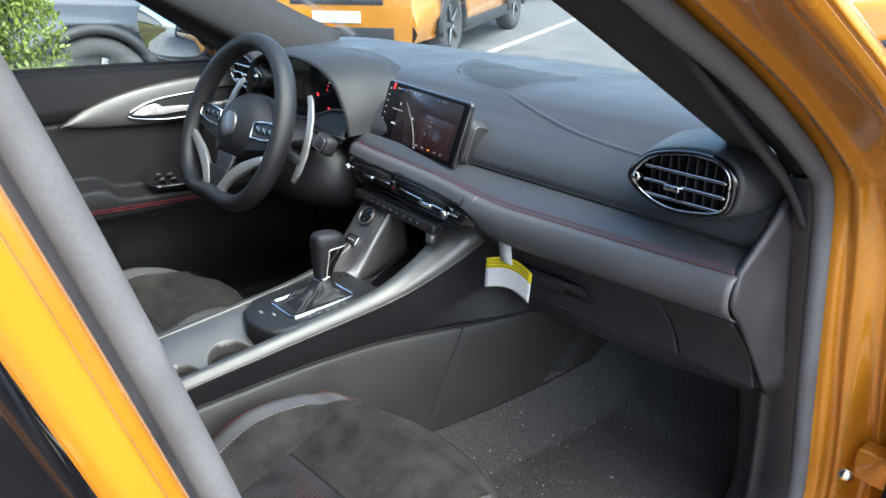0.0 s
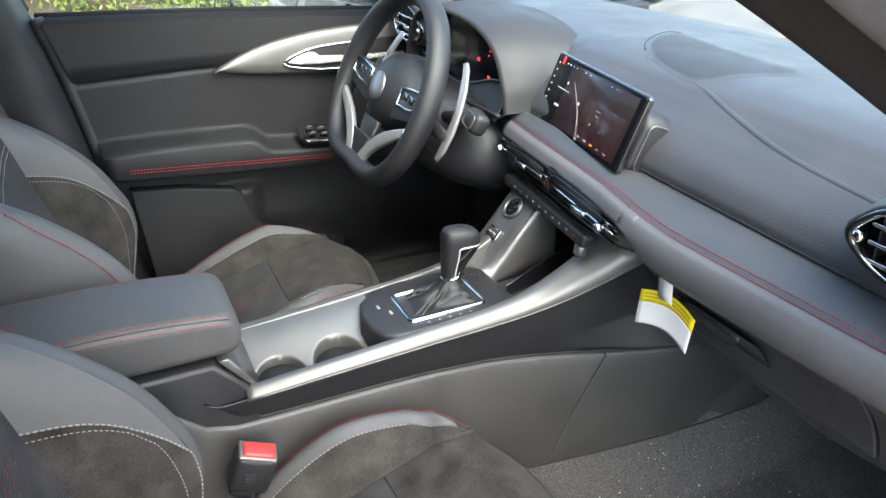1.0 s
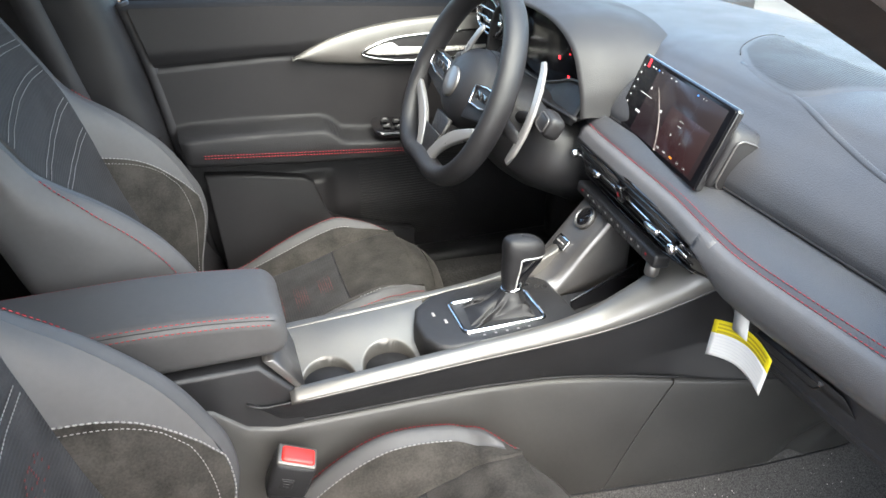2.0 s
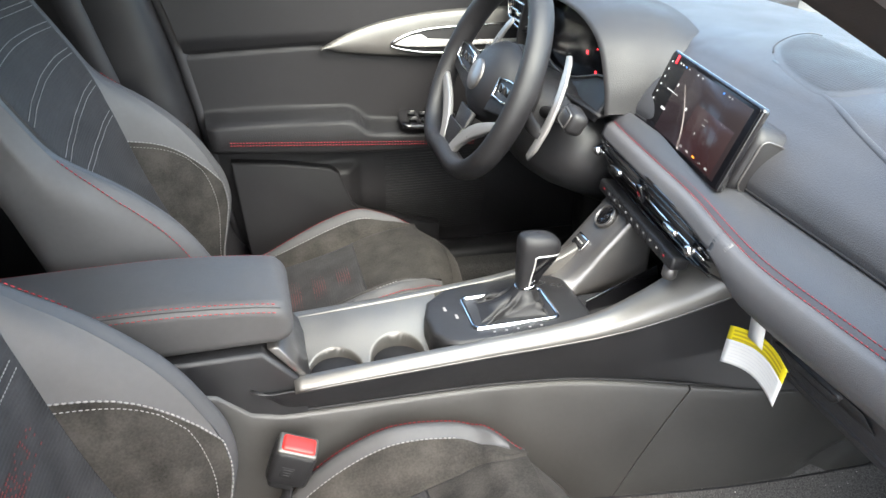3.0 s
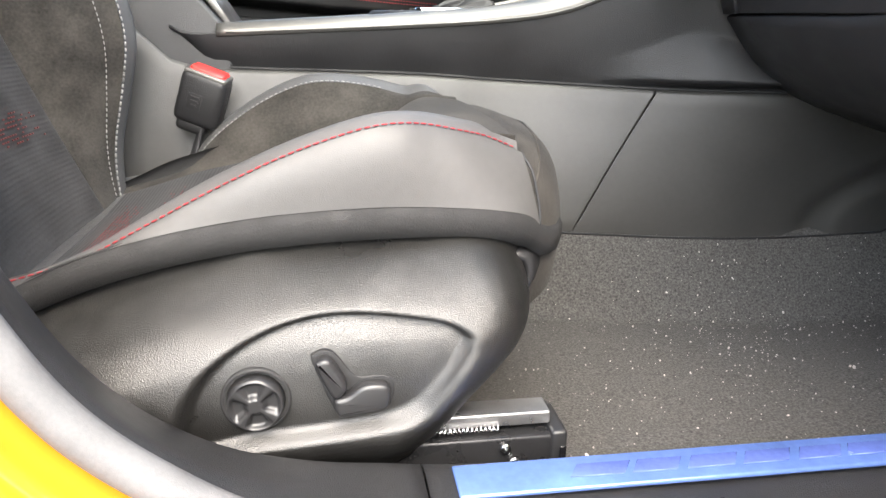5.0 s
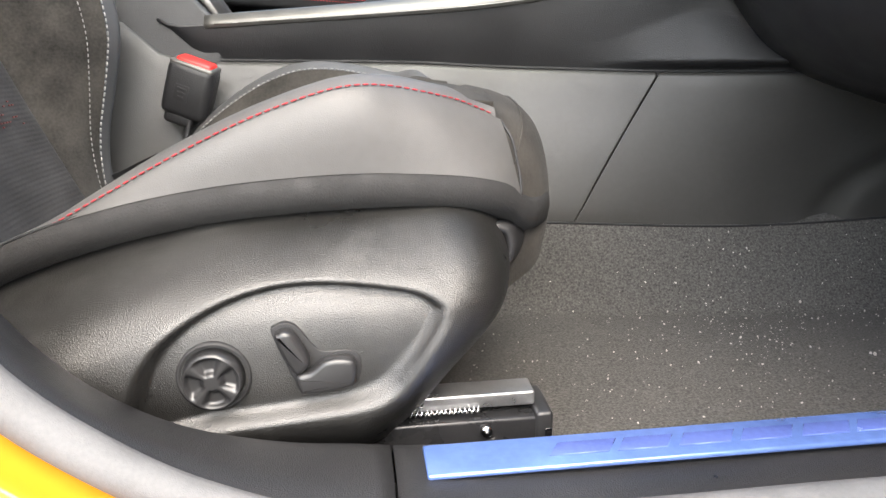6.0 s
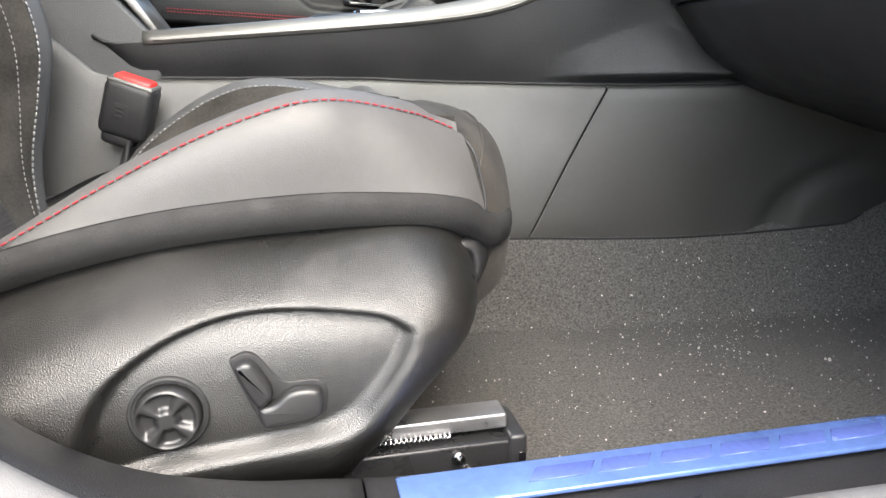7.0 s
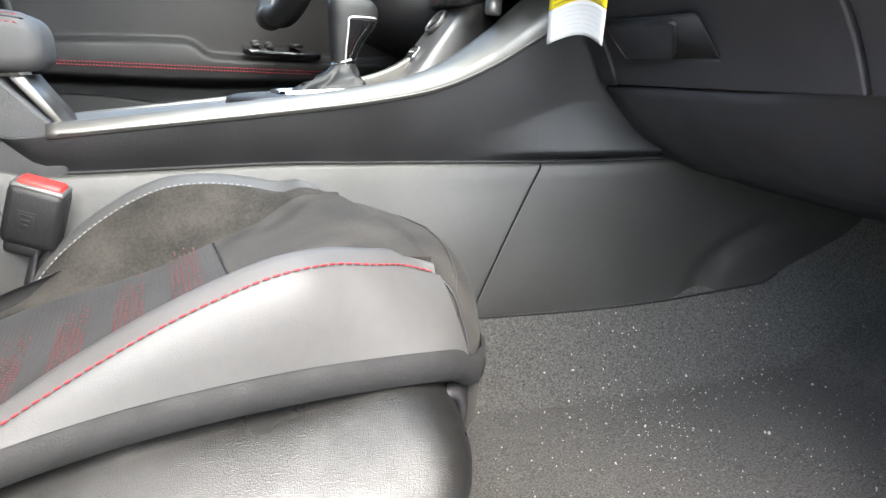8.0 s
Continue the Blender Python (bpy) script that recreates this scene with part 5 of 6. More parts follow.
def vent(mir, label):
    v = thing("air_vent", .77, mir * -.57, .965, label, "air vent", "outer air vents")
    O = spline(VENT, 60, closed=True)
    ctr = np.array((-.572, 1.020))
    def loop(sc, x, ay=0.0):
        return [(x, mir * -(ctr[0] + (p[0] - ctr[0]) * sc), ctr[1] + (p[1] - ctr[1]) * sc) for p in O]
    part("housing", grid_bm([loop(1.36, .850), loop(1.30, .825), loop(1.22, .797), loop(1.13, .776), loop(1.06, .768), loop(1.02, .770), loop(.99, .776)], wrap_v=True), DASHPAD, v, "soft black vent housing")
    part("gloss_ring", grid_bm([loop(1.045, .770), loop(1.03, .763), loop(.97, .762), loop(.92, .767), loop(.88, .785), loop(.84, .82)], wrap_v=True), PIANO, v, "gloss black vent ring")
    part("bright_ring", tube([(.764, p[1], p[2]) for p in loop(.93, .766)], .0016, 6, closed=True), CHROME, v)
    part("well", grid_bm([loop(.86, .81), loop(.1, .815)], wrap_v=True), DARK, v)
    for k in range(9):
        y = -.520 - .0125 * k
        part("fin", rbox(.785, mir * -y, 1.020, .022, .0018, .060, .0005), PLASTIC, v)
    for dz in (-.024, -.006, .012):
        part("blade", rbox(.770, mir * .572, 1.018 + dz, .012, .112, .0042, .0015, Euler((0, radians(10), 0)).to_matrix().to_4x4()), CHROME, v, "bright edged blade")
    part("slider", rbox(.763, mir * .560, 1.011, .010, .022, .008, .002), CHROME, v, "silver slider")
    part("tip_knob", disc_lathe([(.006, -.01), (.006, .004), (.0045, .006), (0, .006)], frame_at((.766, mir * .506, 1.014), (-1, 0, 0), (0, 1, 0)), 16), CHROME, v, "silver vent wheel")
    return v


vent(-1, "outer air vent in gloss black with silver blades")
vent(1, "driver side air vent in gloss black with silver blades")

# centre vents and climate bar, turned slightly to the driver
cv = thing("climate_panel", .75, -.03, .83, "gloss black centre vent and climate control panel", "climate panel")
L = Vector((.07, .997, 0)).normalized()
M = frame_at((.757, -.030, .885), (-.95, .07, -.30), -L)
face = [(-.182, .026), (-.176, -.030), (-.10, -.038), (.06, -.042), (.13, -.034), (.205, -.012), (.178, .010), (.12, .030), (.0, .034)]
part("panel", prism(face[::-1], .024, M @ Matrix.Translation((0, 0, -.018)), .003, 2), PIANO, cv, "gloss black panel")
for a, b in ((-.165, -.030), (.0, .130)):
    part("vent_mouth", prism([(a, .022), (b, .024 - .006 * (b > 0)), (b - .004, -.014), (a + .004, -.016)][::-1], .0012, M @ Matrix.Translation((0, 0, .0062))), DARK, cv)
for (a, b, z0, z1) in ((-.176, -.035, .006, .003), (-.005, .160, .003, -.004)):
    part("silver_blade", tube([M @ Vector((a + (b - a) * k / 8, z0 + (z1 - z0) * k / 8, .010)) for k in range(9)], .0022, 8), CHROME, cv, "silver vent blade")
    mid = (a + b) / 2
    sl = rbox(0, 0, 0, .034, .009, .010, .003)
    sl.transform(M @ Matrix.Translation((mid, (z0 + z1) / 2 - .002, .013)))
    part("silver_slider", sl, CHROME, cv)
for q, zz in ((-.178, .006), (.132, -.004)):
    part("silver_wheel", disc_lathe([(.0075, -.002), (.0075, .014), (.006, .017), (0, .017)], M @ Matrix.Translation((q, zz, .004)), 18), CHROME, cv, "silver vent wheel")
for zz, w in ((.028, .0014), (.016, .0012), (-.010, .0012), (-.022, .0014)):
    part("gloss_line", tube([M @ Vector((-.172 + .335 * k / 12, zz - .006 * k / 12, .0075)) for k in range(13)], w, 6), PIANO, cv)
part("lower_lip", tube(spline([M @ Vector(p) for p in ((-.174, -.032, .006), (-.05, -.040, .007), (.06, -.042, .007), (.14, -.032, .006), (.203, -.012, .004))], 30), .0022, 8), PIANO, cv, "gloss black lower lip")
hz = rbox(0, 0, 0, .016, .026, .010, .002)
hz.transform(M @ Matrix.Translation((-.020, .004, .010)))
part("hazard_button", hz, PIANO, cv)
part("hazard_mark", prism([(-.004, -.003), (.004, -.003), (0, .004)], .0008, M @ Matrix.Translation((-.020, .004, .0152))), RED, cv, "red triangle")
MB = M @ Matrix.Translation((-.034, -.048, .016)) @ Matrix.Rotation(radians(-25), 4, 'X')
bar = rbox(0, 0, 0, .262, .020, .026, .005)
bar.transform(MB)
bar_ob = part("button_bar", bar, PLASTIC, cv, "row of black climate buttons")
for k in range(11):
    mk = rbox(0, 0, 0, .0045, .0030, .0006, .0001)
    mk.transform(MB @ Matrix.Translation((-.108 + .0215 * k, .001, .0133)))
    part("button_mark", mk, RED if k in (0, 10) else GREYTHREAD, bar_ob)
for k in range(10):
    gp = rbox(0, 0, 0, .0008, .016, .0008, .0002)
    gp.transform(MB @ Matrix.Translation((-.0972 + .0215 * k, .0, .0130)))
    part("button_gap", gp, DARK, bar_ob)
part("temperature_knob", disc_lathe([(.010, -.010), (.010, .010), (.008, .013), (0, .013)], MB @ Matrix.Translation((.112, -.016, .0)) @ Matrix.Rotation(radians(90), 4, 'X'), 20), DARKSATIN, cv, "small knurled silver knob")

# touch screen
sc = thing("touch_screen", .80, -.015, .935, "wide freestanding touch screen showing a dark menu", "screen")
SX = Vector((.14, .99, 0)).normalized()
MS = frame_at((.805, -.013, .995), (-.90, .127, .36), -SX)
part("bezel", prism(round_rect(.272, .112, .006), .010, MS @ Matrix.Translation((0, 0, -.010)), .0025, 3), PIANO, sc, "thin gloss black casing")
part("display", prism(round_rect(.266, .107, .005), .0015, MS @ Matrix.Translation((0, 0, -.0002)), .0005), SCREEN, sc, "black glass display")
rear = part("rear_housing", prism(round_rect(.262, .092, .024, 8), .052, MS @ Matrix.Translation((.006, -.010, -.064)), .012, 4), PLASTIC, sc, "black screen mount")
RE = frame_at(tuple(MS @ Vector((.1365, -.010, -.036))), tuple(MS.to_3x3() @ Vector((1, 0, 0))), tuple(MS.to_3x3() @ Vector((0, 0, -1))))
part("mount_cover", prism(round_rect(.034, .066, .010, 5), .003, RE, .001), DOORPAD, rear, "grey end cover of the mount")
part("mount_edge", tube([tuple(RE @ Vector((p[0], p[1], .0028))) for p in round_rect(.034, .066, .010, 5)], .0012, 6, closed=True), DARKSATIN, rear)
SCR_DIM, SCR_WHITE, SCR_RED = glow("screen_dim", (.020, .006, .009), .10), glow("screen_white", (.55, .55, .55), .28), glow("screen_red", (.6, .02, .03), .6)
SCR_BLUE, SCR_ORANGE = glow("screen_blue", (.05, .2, .6), .5), glow("screen_orange", (.7, .25, .03), .5)
def on_screen(name, u, v, w, h, mat, lab=""):
    b = rbox(0, 0, 0, w, h, .0004, .0001, seg=1)
    b.transform(MS @ Matrix.Translation((-u, v, .0016)))
    return part(name, b, mat, sc, lab)
on_screen("menu_field", -.022, 0, .196, .096, SCR_DIM)
for k in range(8):
    on_screen("menu_icon", .122, .040 - .0115 * k, .003, .0025, SCR_WHITE)
on_screen("red_icon", .110, .046, .006, .012, SCR_RED)
for u, m_ in ((.095, SCR_WHITE), (.086, SCR_WHITE), (.075, SCR_BLUE), (.064, SCR_WHITE), (.035, SCR_WHITE), (.020, SCR_WHITE), (-.045, SCR_BLUE), (-.060, SCR_WHITE), (-.068, SCR_WHITE)):
    on_screen("status_mark", u, .044, .004, .002, m_)
for u, v, w, h in ((.078, .006, .055, .002), (.072, .018, .006, .008), (.08, -.020, .022, .006), (-.040, .004, .018, .003), (-.040, -.003, .014, .002), (-.080, .012, .020, .003), (-.030, -.018, .004, .006), (-.060, -.020, .005, .007), (.02, -.001, .008, .008)):
    on_screen("menu_bar", u, v, w * .7, h * .55, SCR_WHITE, "unreadable white bar")
for k in range(5):
    on_screen("menu_key", -.015 - .020 * k, -.042, .008, .0025, SCR_ORANGE if k == 2 else SCR_WHITE)

SCR_GREY = glow("screen_grey", (.42, .36, .34), .22)
PATHLINE = spline([(.055, .024), (.040, .012), (.018, -.008), (.002, -.028), (-.010, -.049)], 24)
curve_bm = grid_bm([[MS @ Vector((-(u + d * w_), v, .0018)) for d in (-1, 0, 1)] for (u, v), w_ in zip(PATHLINE, np.linspace(.0010, .0026, 24))])
part("menu_curve", curve_bm, SCR_GREY, sc, "pale curved line across the menu")
on_screen("menu_glow", -.055, -.016, .110, .060, glow("screen_wine", (.045, .010, .012), .09))

# instrument binnacle
bn = thing("instrument_cluster", .83, .345, .93, "hooded digital instrument cluster with faint red and white marks", "instrument cluster")
ARCH = [(.138, .945), (.150, .99), (.185, 1.043), (.25, 1.070), (.345, 1.078), (.44, 1.072), (.51, 1.045), (.545, .99), (.555, .945)]
A = spline(ARCH, 60)
def arch(x, k, dz=0.0):
    return [(x, .3465 + (p[0] - .3465) * k, .945 + (p[1] - .945) * k + dz) for p in A]
part("hood", grid_bm([arch(.93, 1.10, -.02), arch(.86, 1.07, -.004), arch(.80, 1.03, .002), arch(.762, 1.0, .002), arch(.754, .985, .0), arch(.757, .970, 0)]), HOODPAD, bn, "soft black cluster hood")
part("hood_lining", grid_bm([arch(.757, .970, 0), arch(.775, .955, 0), arch(.795, .945, 0)]), DARK, bn, "matte black lining")
LIP = spline([(.545, .968), (.482, .957), (.418, .943), (.361, .943), (.289, .962), (.234, .979), (.160, .984)], 40)
part("display_lip", tube([(.786, p[0], p[1]) for p in LIP], .0022, 8), SATIN, bn, "satin line below the display")
part("lip_slope", grid_bm([[(.787 - .040 * f, p[0], p[1] - .002 - (.032 + .020 * (p[1] > .96)) * f ** 1.4) for f in np.linspace(0, 1, 8)] for p in LIP]), PLASTIC, bn, "black sloping tray below the display", solid=.003)
part("display", prism([(p[0] - .3465, p[1] - .945) for p in A], .004, Matrix((( 0, 0, 1, .792), (1, 0, 0, .3465), (0, 1, 0, .943), (0, 0, 0, 1))), .001), SCREEN, bn, "dark instrument display")
part("lower_lip", grid_bm(patch([[(.750, .15, .944), (.775, .16, .942), (.80, .17, .944)], [(.735, .345, .946), (.77, .345, .942), (.80, .345, .944)], [(.750, .545, .944), (.775, .53, .942), (.80, .52, .944)]], 20, 10)), PLASTIC, bn, solid=.006)
def on_cluster(name, y, z, w, h, mat):
    return part(name, rbox(.7912, y, z, .0006, w, h, .0001, seg=1), mat, bn)
for k in range(10):
    a = radians(20 + 14 * k)
    on_cluster("dial_mark", .225 + .040 * math.cos(a), 1.000 + .040 * math.sin(a), .003, .002, SCR_WHITE if k > 1 else SCR_RED)
on_cluster("warning_mark", .300, 1.000, .007, .006, SCR_RED)
on_cluster("warning_mark", .262, .975, .007, .006, SCR_RED)
on_cluster("warning_mark", .250, .968, .006, .008, SCR_RED)
for k in range(4):
    on_cluster("digit_bar", .215 + .012 * k, .966, .006, .003, SCR_WHITE)

# steering wheel and column
sw = thing("steering_wheel", .66, .347, .80, "black leather steering wheel with silver spokes and paddles", "steering wheel")
AX = Vector((-.905, 0, .425)).normalized()
W = frame_at((.632, .347, .944), AX, (0, -1, 0))
def wp(u, v, w=0.0):
    return tuple(W @ Vector((u, v, w)))
rim = []
for k in range(96):
    a = 2 * math.pi * k / 96
    q = math.exp(-((a - 1.5 * math.pi) / .60) ** 2)
    r = .177 - .043 * q
    rim.append(wp(r * math.cos(a), r * math.sin(a), .012 + .006 * q))
part("rim", tube(rim, .0170, 20, closed=True, flat=1.25, up=tuple(AX)), BLACKLEATHER, sw, "black leather rim")
part("hub", disc_lathe([(.074, -.045), (.081, -.032), (.083, -.018), (.081, -.006), (.074, .004), (.060, .015), (.040, .023), (.020, .0265), (0, .027)], W @ Matrix.Translation((0, .008, 0)) @ Matrix.Diagonal((1.0, .86, 1, 1)), 48), BLACKLEATHER, sw, "domed black airbag cover")
part("hub_seam", tube([wp(.0825 * math.cos(q), .008 + .071 * math.sin(q), -.020) for q in [k * 2 * math.pi / 48 for k in range(48)]], .0016, 6, closed=True), DARK, sw)
part("hub_back", disc_lathe([(.060, -.075), (.088, -.060), (.092, -.034), (.078, -.030), (0, -.030)], W @ Matrix.Translation((0, .004, 0)) @ Matrix.Diagonal((1.0, .86, 1, 1)), 40), PLASTIC, sw, "black wheel hub housing")
part("badge", disc_lathe([(.027, .018), (.027, .0275), (.024, .0295), (0, .0305)], W @ Matrix.Translation((0, .008, 0)), 32), DARKSATIN, sw, "round silver grey badge")
for sgn in (-1, 1):
    sp_ = [(sgn * .055, .026), (sgn * .110, .034), (sgn * .165, .036), (sgn * .168, .0), (sgn * .160, -.014), (sgn * .110, -.024), (sgn * .055, -.034)]
    spoke = part("spoke", prism(sp_ if sgn > 0 else sp_[::-1], .014, W @ Matrix.Translation((0, 0, -.004)), .003), PLASTIC, sw, "black side spoke")
    part("spoke_trim", tube([wp(sgn * .070, .027, .012), wp(sgn * .115, .033, .012), wp(sgn * .158, .034, .012), wp(sgn * .158, .006, .012), wp(sgn * .115, -.002, .012), wp(sgn * .070, -.004, .012)], .0022, 8, closed=True, up=tuple(AX)), CHROME, spoke, "bright spoke edge")
    for k in range(3):
        kb = rbox(0, 0, 0, .018, .014, .004, .0015)
        kb.transform(W @ Matrix.Translation((sgn * (.088 + .024 * k), .015, .010)))
        part("spoke_button", kb, PIANO, spoke)
bs = [(-.034, -.050), (-.026, -.090), (-.026, -.136), (.026, -.136), (.026, -.090), (.034, -.050)]
part("lower_spoke", prism(bs[::-1], .010, W @ Matrix.Translation((0, 0, .006)), .003), PLASTIC, sw)
for sgn in (-1, 1):
    leg_ = [(sgn * u, v) for u, v in spline([(.150, -.044), (.118, -.062), (.082, -.084), (.052, -.110), (.034, -.142)], 12)] + [(sgn * u, v) for u, v in spline([(.010, -.146), (.014, -.122), (.040, -.086), (.076, -.058), (.116, -.040), (.148, -.028)], 12)]
    part("spoke_fork", prism(leg_ if sgn < 0 else leg_[::-1], .010, W @ Matrix.Translation((0, 0, .014)), .003, 3), SILVER, sw, "silver lower spoke")
part("fork_foot", prism([(-.034, -.138), (-.014, -.122), (.014, -.122), (.034, -.138), (.024, -.149), (-.024, -.149)], .007, W @ Matrix.Translation((0, 0, .020)), .002, 2), SILVER, sw, "silver spoke foot")
part("fork_badge", prism([(-.013, -.124), (-.040, -.080), (.040, -.080), (.013, -.124)][::-1], .005, W @ Matrix.Translation((0, 0, .018)), .0015), PLASTIC, sw)
for sgn in (-1, 1):
    out_ = [(sgn * .128, .104), (sgn * .138, .108), (sgn * .150, .098), (sgn * .168, .068), (sgn * .179, .030), (sgn * .183, -.005), (sgn * .178, -.040), (sgn * .168, -.062), (sgn * .156, -.058), (sgn * .162, -.020), (sgn * .162, .015), (sgn * .155, .050), (sgn * .141, .084)]
    part("shift_paddle", prism(out_ if sgn < 0 else out_[::-1], .006, W @ Matrix.Translation((0, 0, -.052)), .002), SILVER, sw, "large silver shift paddle")
    part("paddle_arm", tube([wp(sgn * .075, -.010, -.048), wp(sgn * .120, -.016, -.050), wp(sgn * .170, -.020, -.050)], [.016, .013, .010], 10, flat=.5, up=tuple(AX)), PLASTIC, sw, "black paddle arm")
col = thing("steering_column", .75, .347, .85, "black steering column cover with control stalks", "steering column")
part("column_cover", grid_bm([[wp(ru * math.copysign(abs(math.cos(q)) ** .8, math.cos(q)), rv * math.copysign(abs(math.sin(q)) ** .8, math.sin(q)) + cv_, w) for q in [k * 2 * math.pi / 40 for k in range(40)]] for ru, rv, w, cv_ in ((.055, .045, -.040, -.01), (.075, .055, -.052, -.012), (.092, .064, -.075, -.016), (.125, .074, -.092, -.018), (.160, .082, -.112, -.020), (.178, .086, -.145, -.022), (.182, .086, -.25, -.022))], wrap_v=True, cap=True), PLASTIC, col, "black column cover")
for sgn in (-1, 1):
    part("stalk", tube([wp(sgn * .06, .0, -.080), wp(sgn * .13, .016, -.078), wp(sgn * .180, .026, -.074)], [.010, .011, .014], 12), PLASTIC, col, "black control stalk")
    mt = W @ Matrix.Translation((sgn * .198, .028, -.070)) @ Matrix.Rotation(radians(-12 * sgn), 4, 'Z')
    part("stalk_end", local_box(mt, 0, 0, 0, .046, .036, .030, .010), PLASTIC, col)
    part("stalk_key", local_box(mt, .002, 0, .015, .030, .022, .006, .004), SATINKNOB, col)
    part("stalk_ring", tube([tuple(mt @ Vector((p[0] + .002, p[1], .0165))) for p in round_rect(.032, .024, .007)], .0013, 6, closed=True), DARKSATIN, col)

# hang tag below the pad
tg = thing("hang_tag", .75, -.28, .74, "white and yellow paper tag hanging from the dash edge", "paper tag")
def tag_pt(u, v):
    """u across, v down."""
    return Vector((.750 + .013 * u + .006 * math.sin(math.pi * u) - .004 * v, -.244 - .088 * u + .003 * v * u, .820 - .051 * v - .003 * u + .010 * math.sin(math.pi * u)))
def tag_patch(v0, v1, u0=0, u1=1):
    return grid_bm([[tag_pt(u0 + (u1 - u0) * i / 12, v0 + (v1 - v0) * j / 8) for j in range(9)] for i in range(13)])
part("yellow_band", tag_patch(0, .36), YELLOWCARD, tg, "yellow warning band", solid=.0006)
part("white_card", tag_patch(.36, 1.0), WHITE, tg, solid=.0006)
part("strap", grid_bm([[(.758 - .006 * f, -.262 - .026 * g - .012 * f, .872 - .048 * f) for f in np.linspace(0, 1, 6)] for g in (0, .5, 1)]), WHITE, tg, "white paper strap", solid=.0006)
for k in range(3):
    b = [[tag_pt(.08 + .84 * i / 10, .08 + .10 * k + .05 * j) + Vector((-.0012, 0, .0004)) for j in (0, 1)] for i in range(11)]
    part("print_bar", grid_bm(b), DARKINK, tg)
for k in range(6):
    b = [[tag_pt(.08 + (.84 - .1 * (k % 3 == 2)) * i / 10, .44 + .085 * k + .02 * j) + Vector((-.0012, 0, .0004)) for j in (0, 1)] for i in range(11)]
    part("print_bar", grid_bm(b), INK, tg)


# ---- driver door and pillar ----
LEDGE = material("matte_black_ledge", (.014, .014, .015), .95, scale=30, vary=.2, spec=.1)
door = thing("driver_door", .4, .74, .40, "closed driver door with dark padded panel and silver pull trim", "car door")
BELT = [(.05, 1.056), (.4, 1.040), (.76, 1.016), (1.0, 1.0)]


def rear_edge(z):
    return lerp(z, [(.40, .215), (.51, .182), (.75, .150), (.94, .118), (1.07, .085)])


def door_y(x, z):
    y = .700 + .05 * smooth(.60, .42, z) - .012 * smooth(.93, .97, z)
    ztop = lerp(x, [(.1, .805), (.2, .812), (.42, .804), (.445, .797), (.475, .774), (.6, .764), (.8, .75)])
    zst = lerp(x, [(.1, .745), (.4, .718), (.6, .708), (.8, .70)])
    arm_ = smooth(zst - .006, zst + .012, z) * smooth(ztop + .006, ztop - .010, z)
    y -= (.066 + .008 * math.sin(math.pi * min(1, max(0, (z - zst) / .09)))) * arm_ * smooth(.10, .16, x)
    y -= .025 * smooth(.685, .66, z) * smooth(.16, .2, x) * smooth(.46, .42, x) * smooth(.45, .5, z)
    y += .007 * math.exp(-((z - lerp(x, [(.1, .932), (.4, .938), (.6, .93)])) / .0035) ** 2) * smooth(.42, .38, x)
    return y


G = []
for i in range(110):
    row = []
    for j in range(150):
        g = j / 149
        x0 = rear_edge(.40 + .65 * g)
        x = x0 + (1.05 - x0) * i / 109
        zz = .40 + (lerp(x, BELT) - .402) * g
        row.append((x, door_y(x, zz), zz))
    G.append(row)
part("inner_panel", grid_bm(G), DOORPAD, door, "dark grey padded door panel")
part("rear_seal", tube([(rear_edge(z) - .006, .712 + .05 * smooth(.60, .42, z), z) for z in np.linspace(.40, 1.06, 24)], .014, 10), RUBBER, door, "black rubber edge seal")
part("window_ledge", grid_bm([[(x, y, lerp(x, BELT) + dz) for y, dz in ((.692, -.006), (.700, .002), (.715, .006), (.745, .004))] for x in np.linspace(.08, 1.0, 30)]), LEDGE, door, "black ledge below the window")
part("belt_strip", tube([(x, .738, lerp(x, BELT) + .006) for x in np.linspace(.08, 1.0, 30)], .006, 10), LEDGE, door, "black window sill strip")
part("door_skin", grid_bm([[(x, .80 - .02 * abs(z - .7), z) for z in (.3, .5, .7, .85, 1.0)] for x in (.2, .4, .7, 1.0)]), PAINT, door, "orange-yellow outer skin", solid=.01)
spear_up = spline([(.384, .935), (.44, .962), (.52, .985), (.62, .998), (.74, 1.002), (.86, .998)], 30)
spear_lo = spline([(.384, .935), (.44, .922), (.52, .912), (.62, .905), (.74, .905), (.86, .91)], 30)
G = []
for a, b in zip(spear_up, spear_lo):
    row = []
    for k in range(14):
        f = k / 13
        p = a + (b - a) * f
        row.append((p[0], .688 - .010 * math.sin(math.pi * f) ** .6, p[1]))
    G.append(row)
sp = part("pull_trim", grid_bm(G), GREYSATIN, door, "satin grey spear shaped trim", solid=.004, offset=1)
rec = [(p[0], p[1]) for p in spline([(.527, .936), (.560, .955), (.61, .965), (.70, .968), (.80, .967), (.82, .945), (.78, .918), (.65, .914), (.575, .921)], 40, closed=True)]
part("handle_recess", prism(rec, .004, Matrix(((1, 0, 0, 0), (0, 0, -1, .681), (0, 1, 0, 0), (0, 0, 0, 1))), .001), DARK, door)
part("recess_edge", tube([(p[0], .676, p[1]) for p in rec], .0022, 8, closed=True), CHROME, door, "bright recess edge")
hp = spline([(.535, .938), (.560, .950), (.590, .955), (.606, .945)], 12)
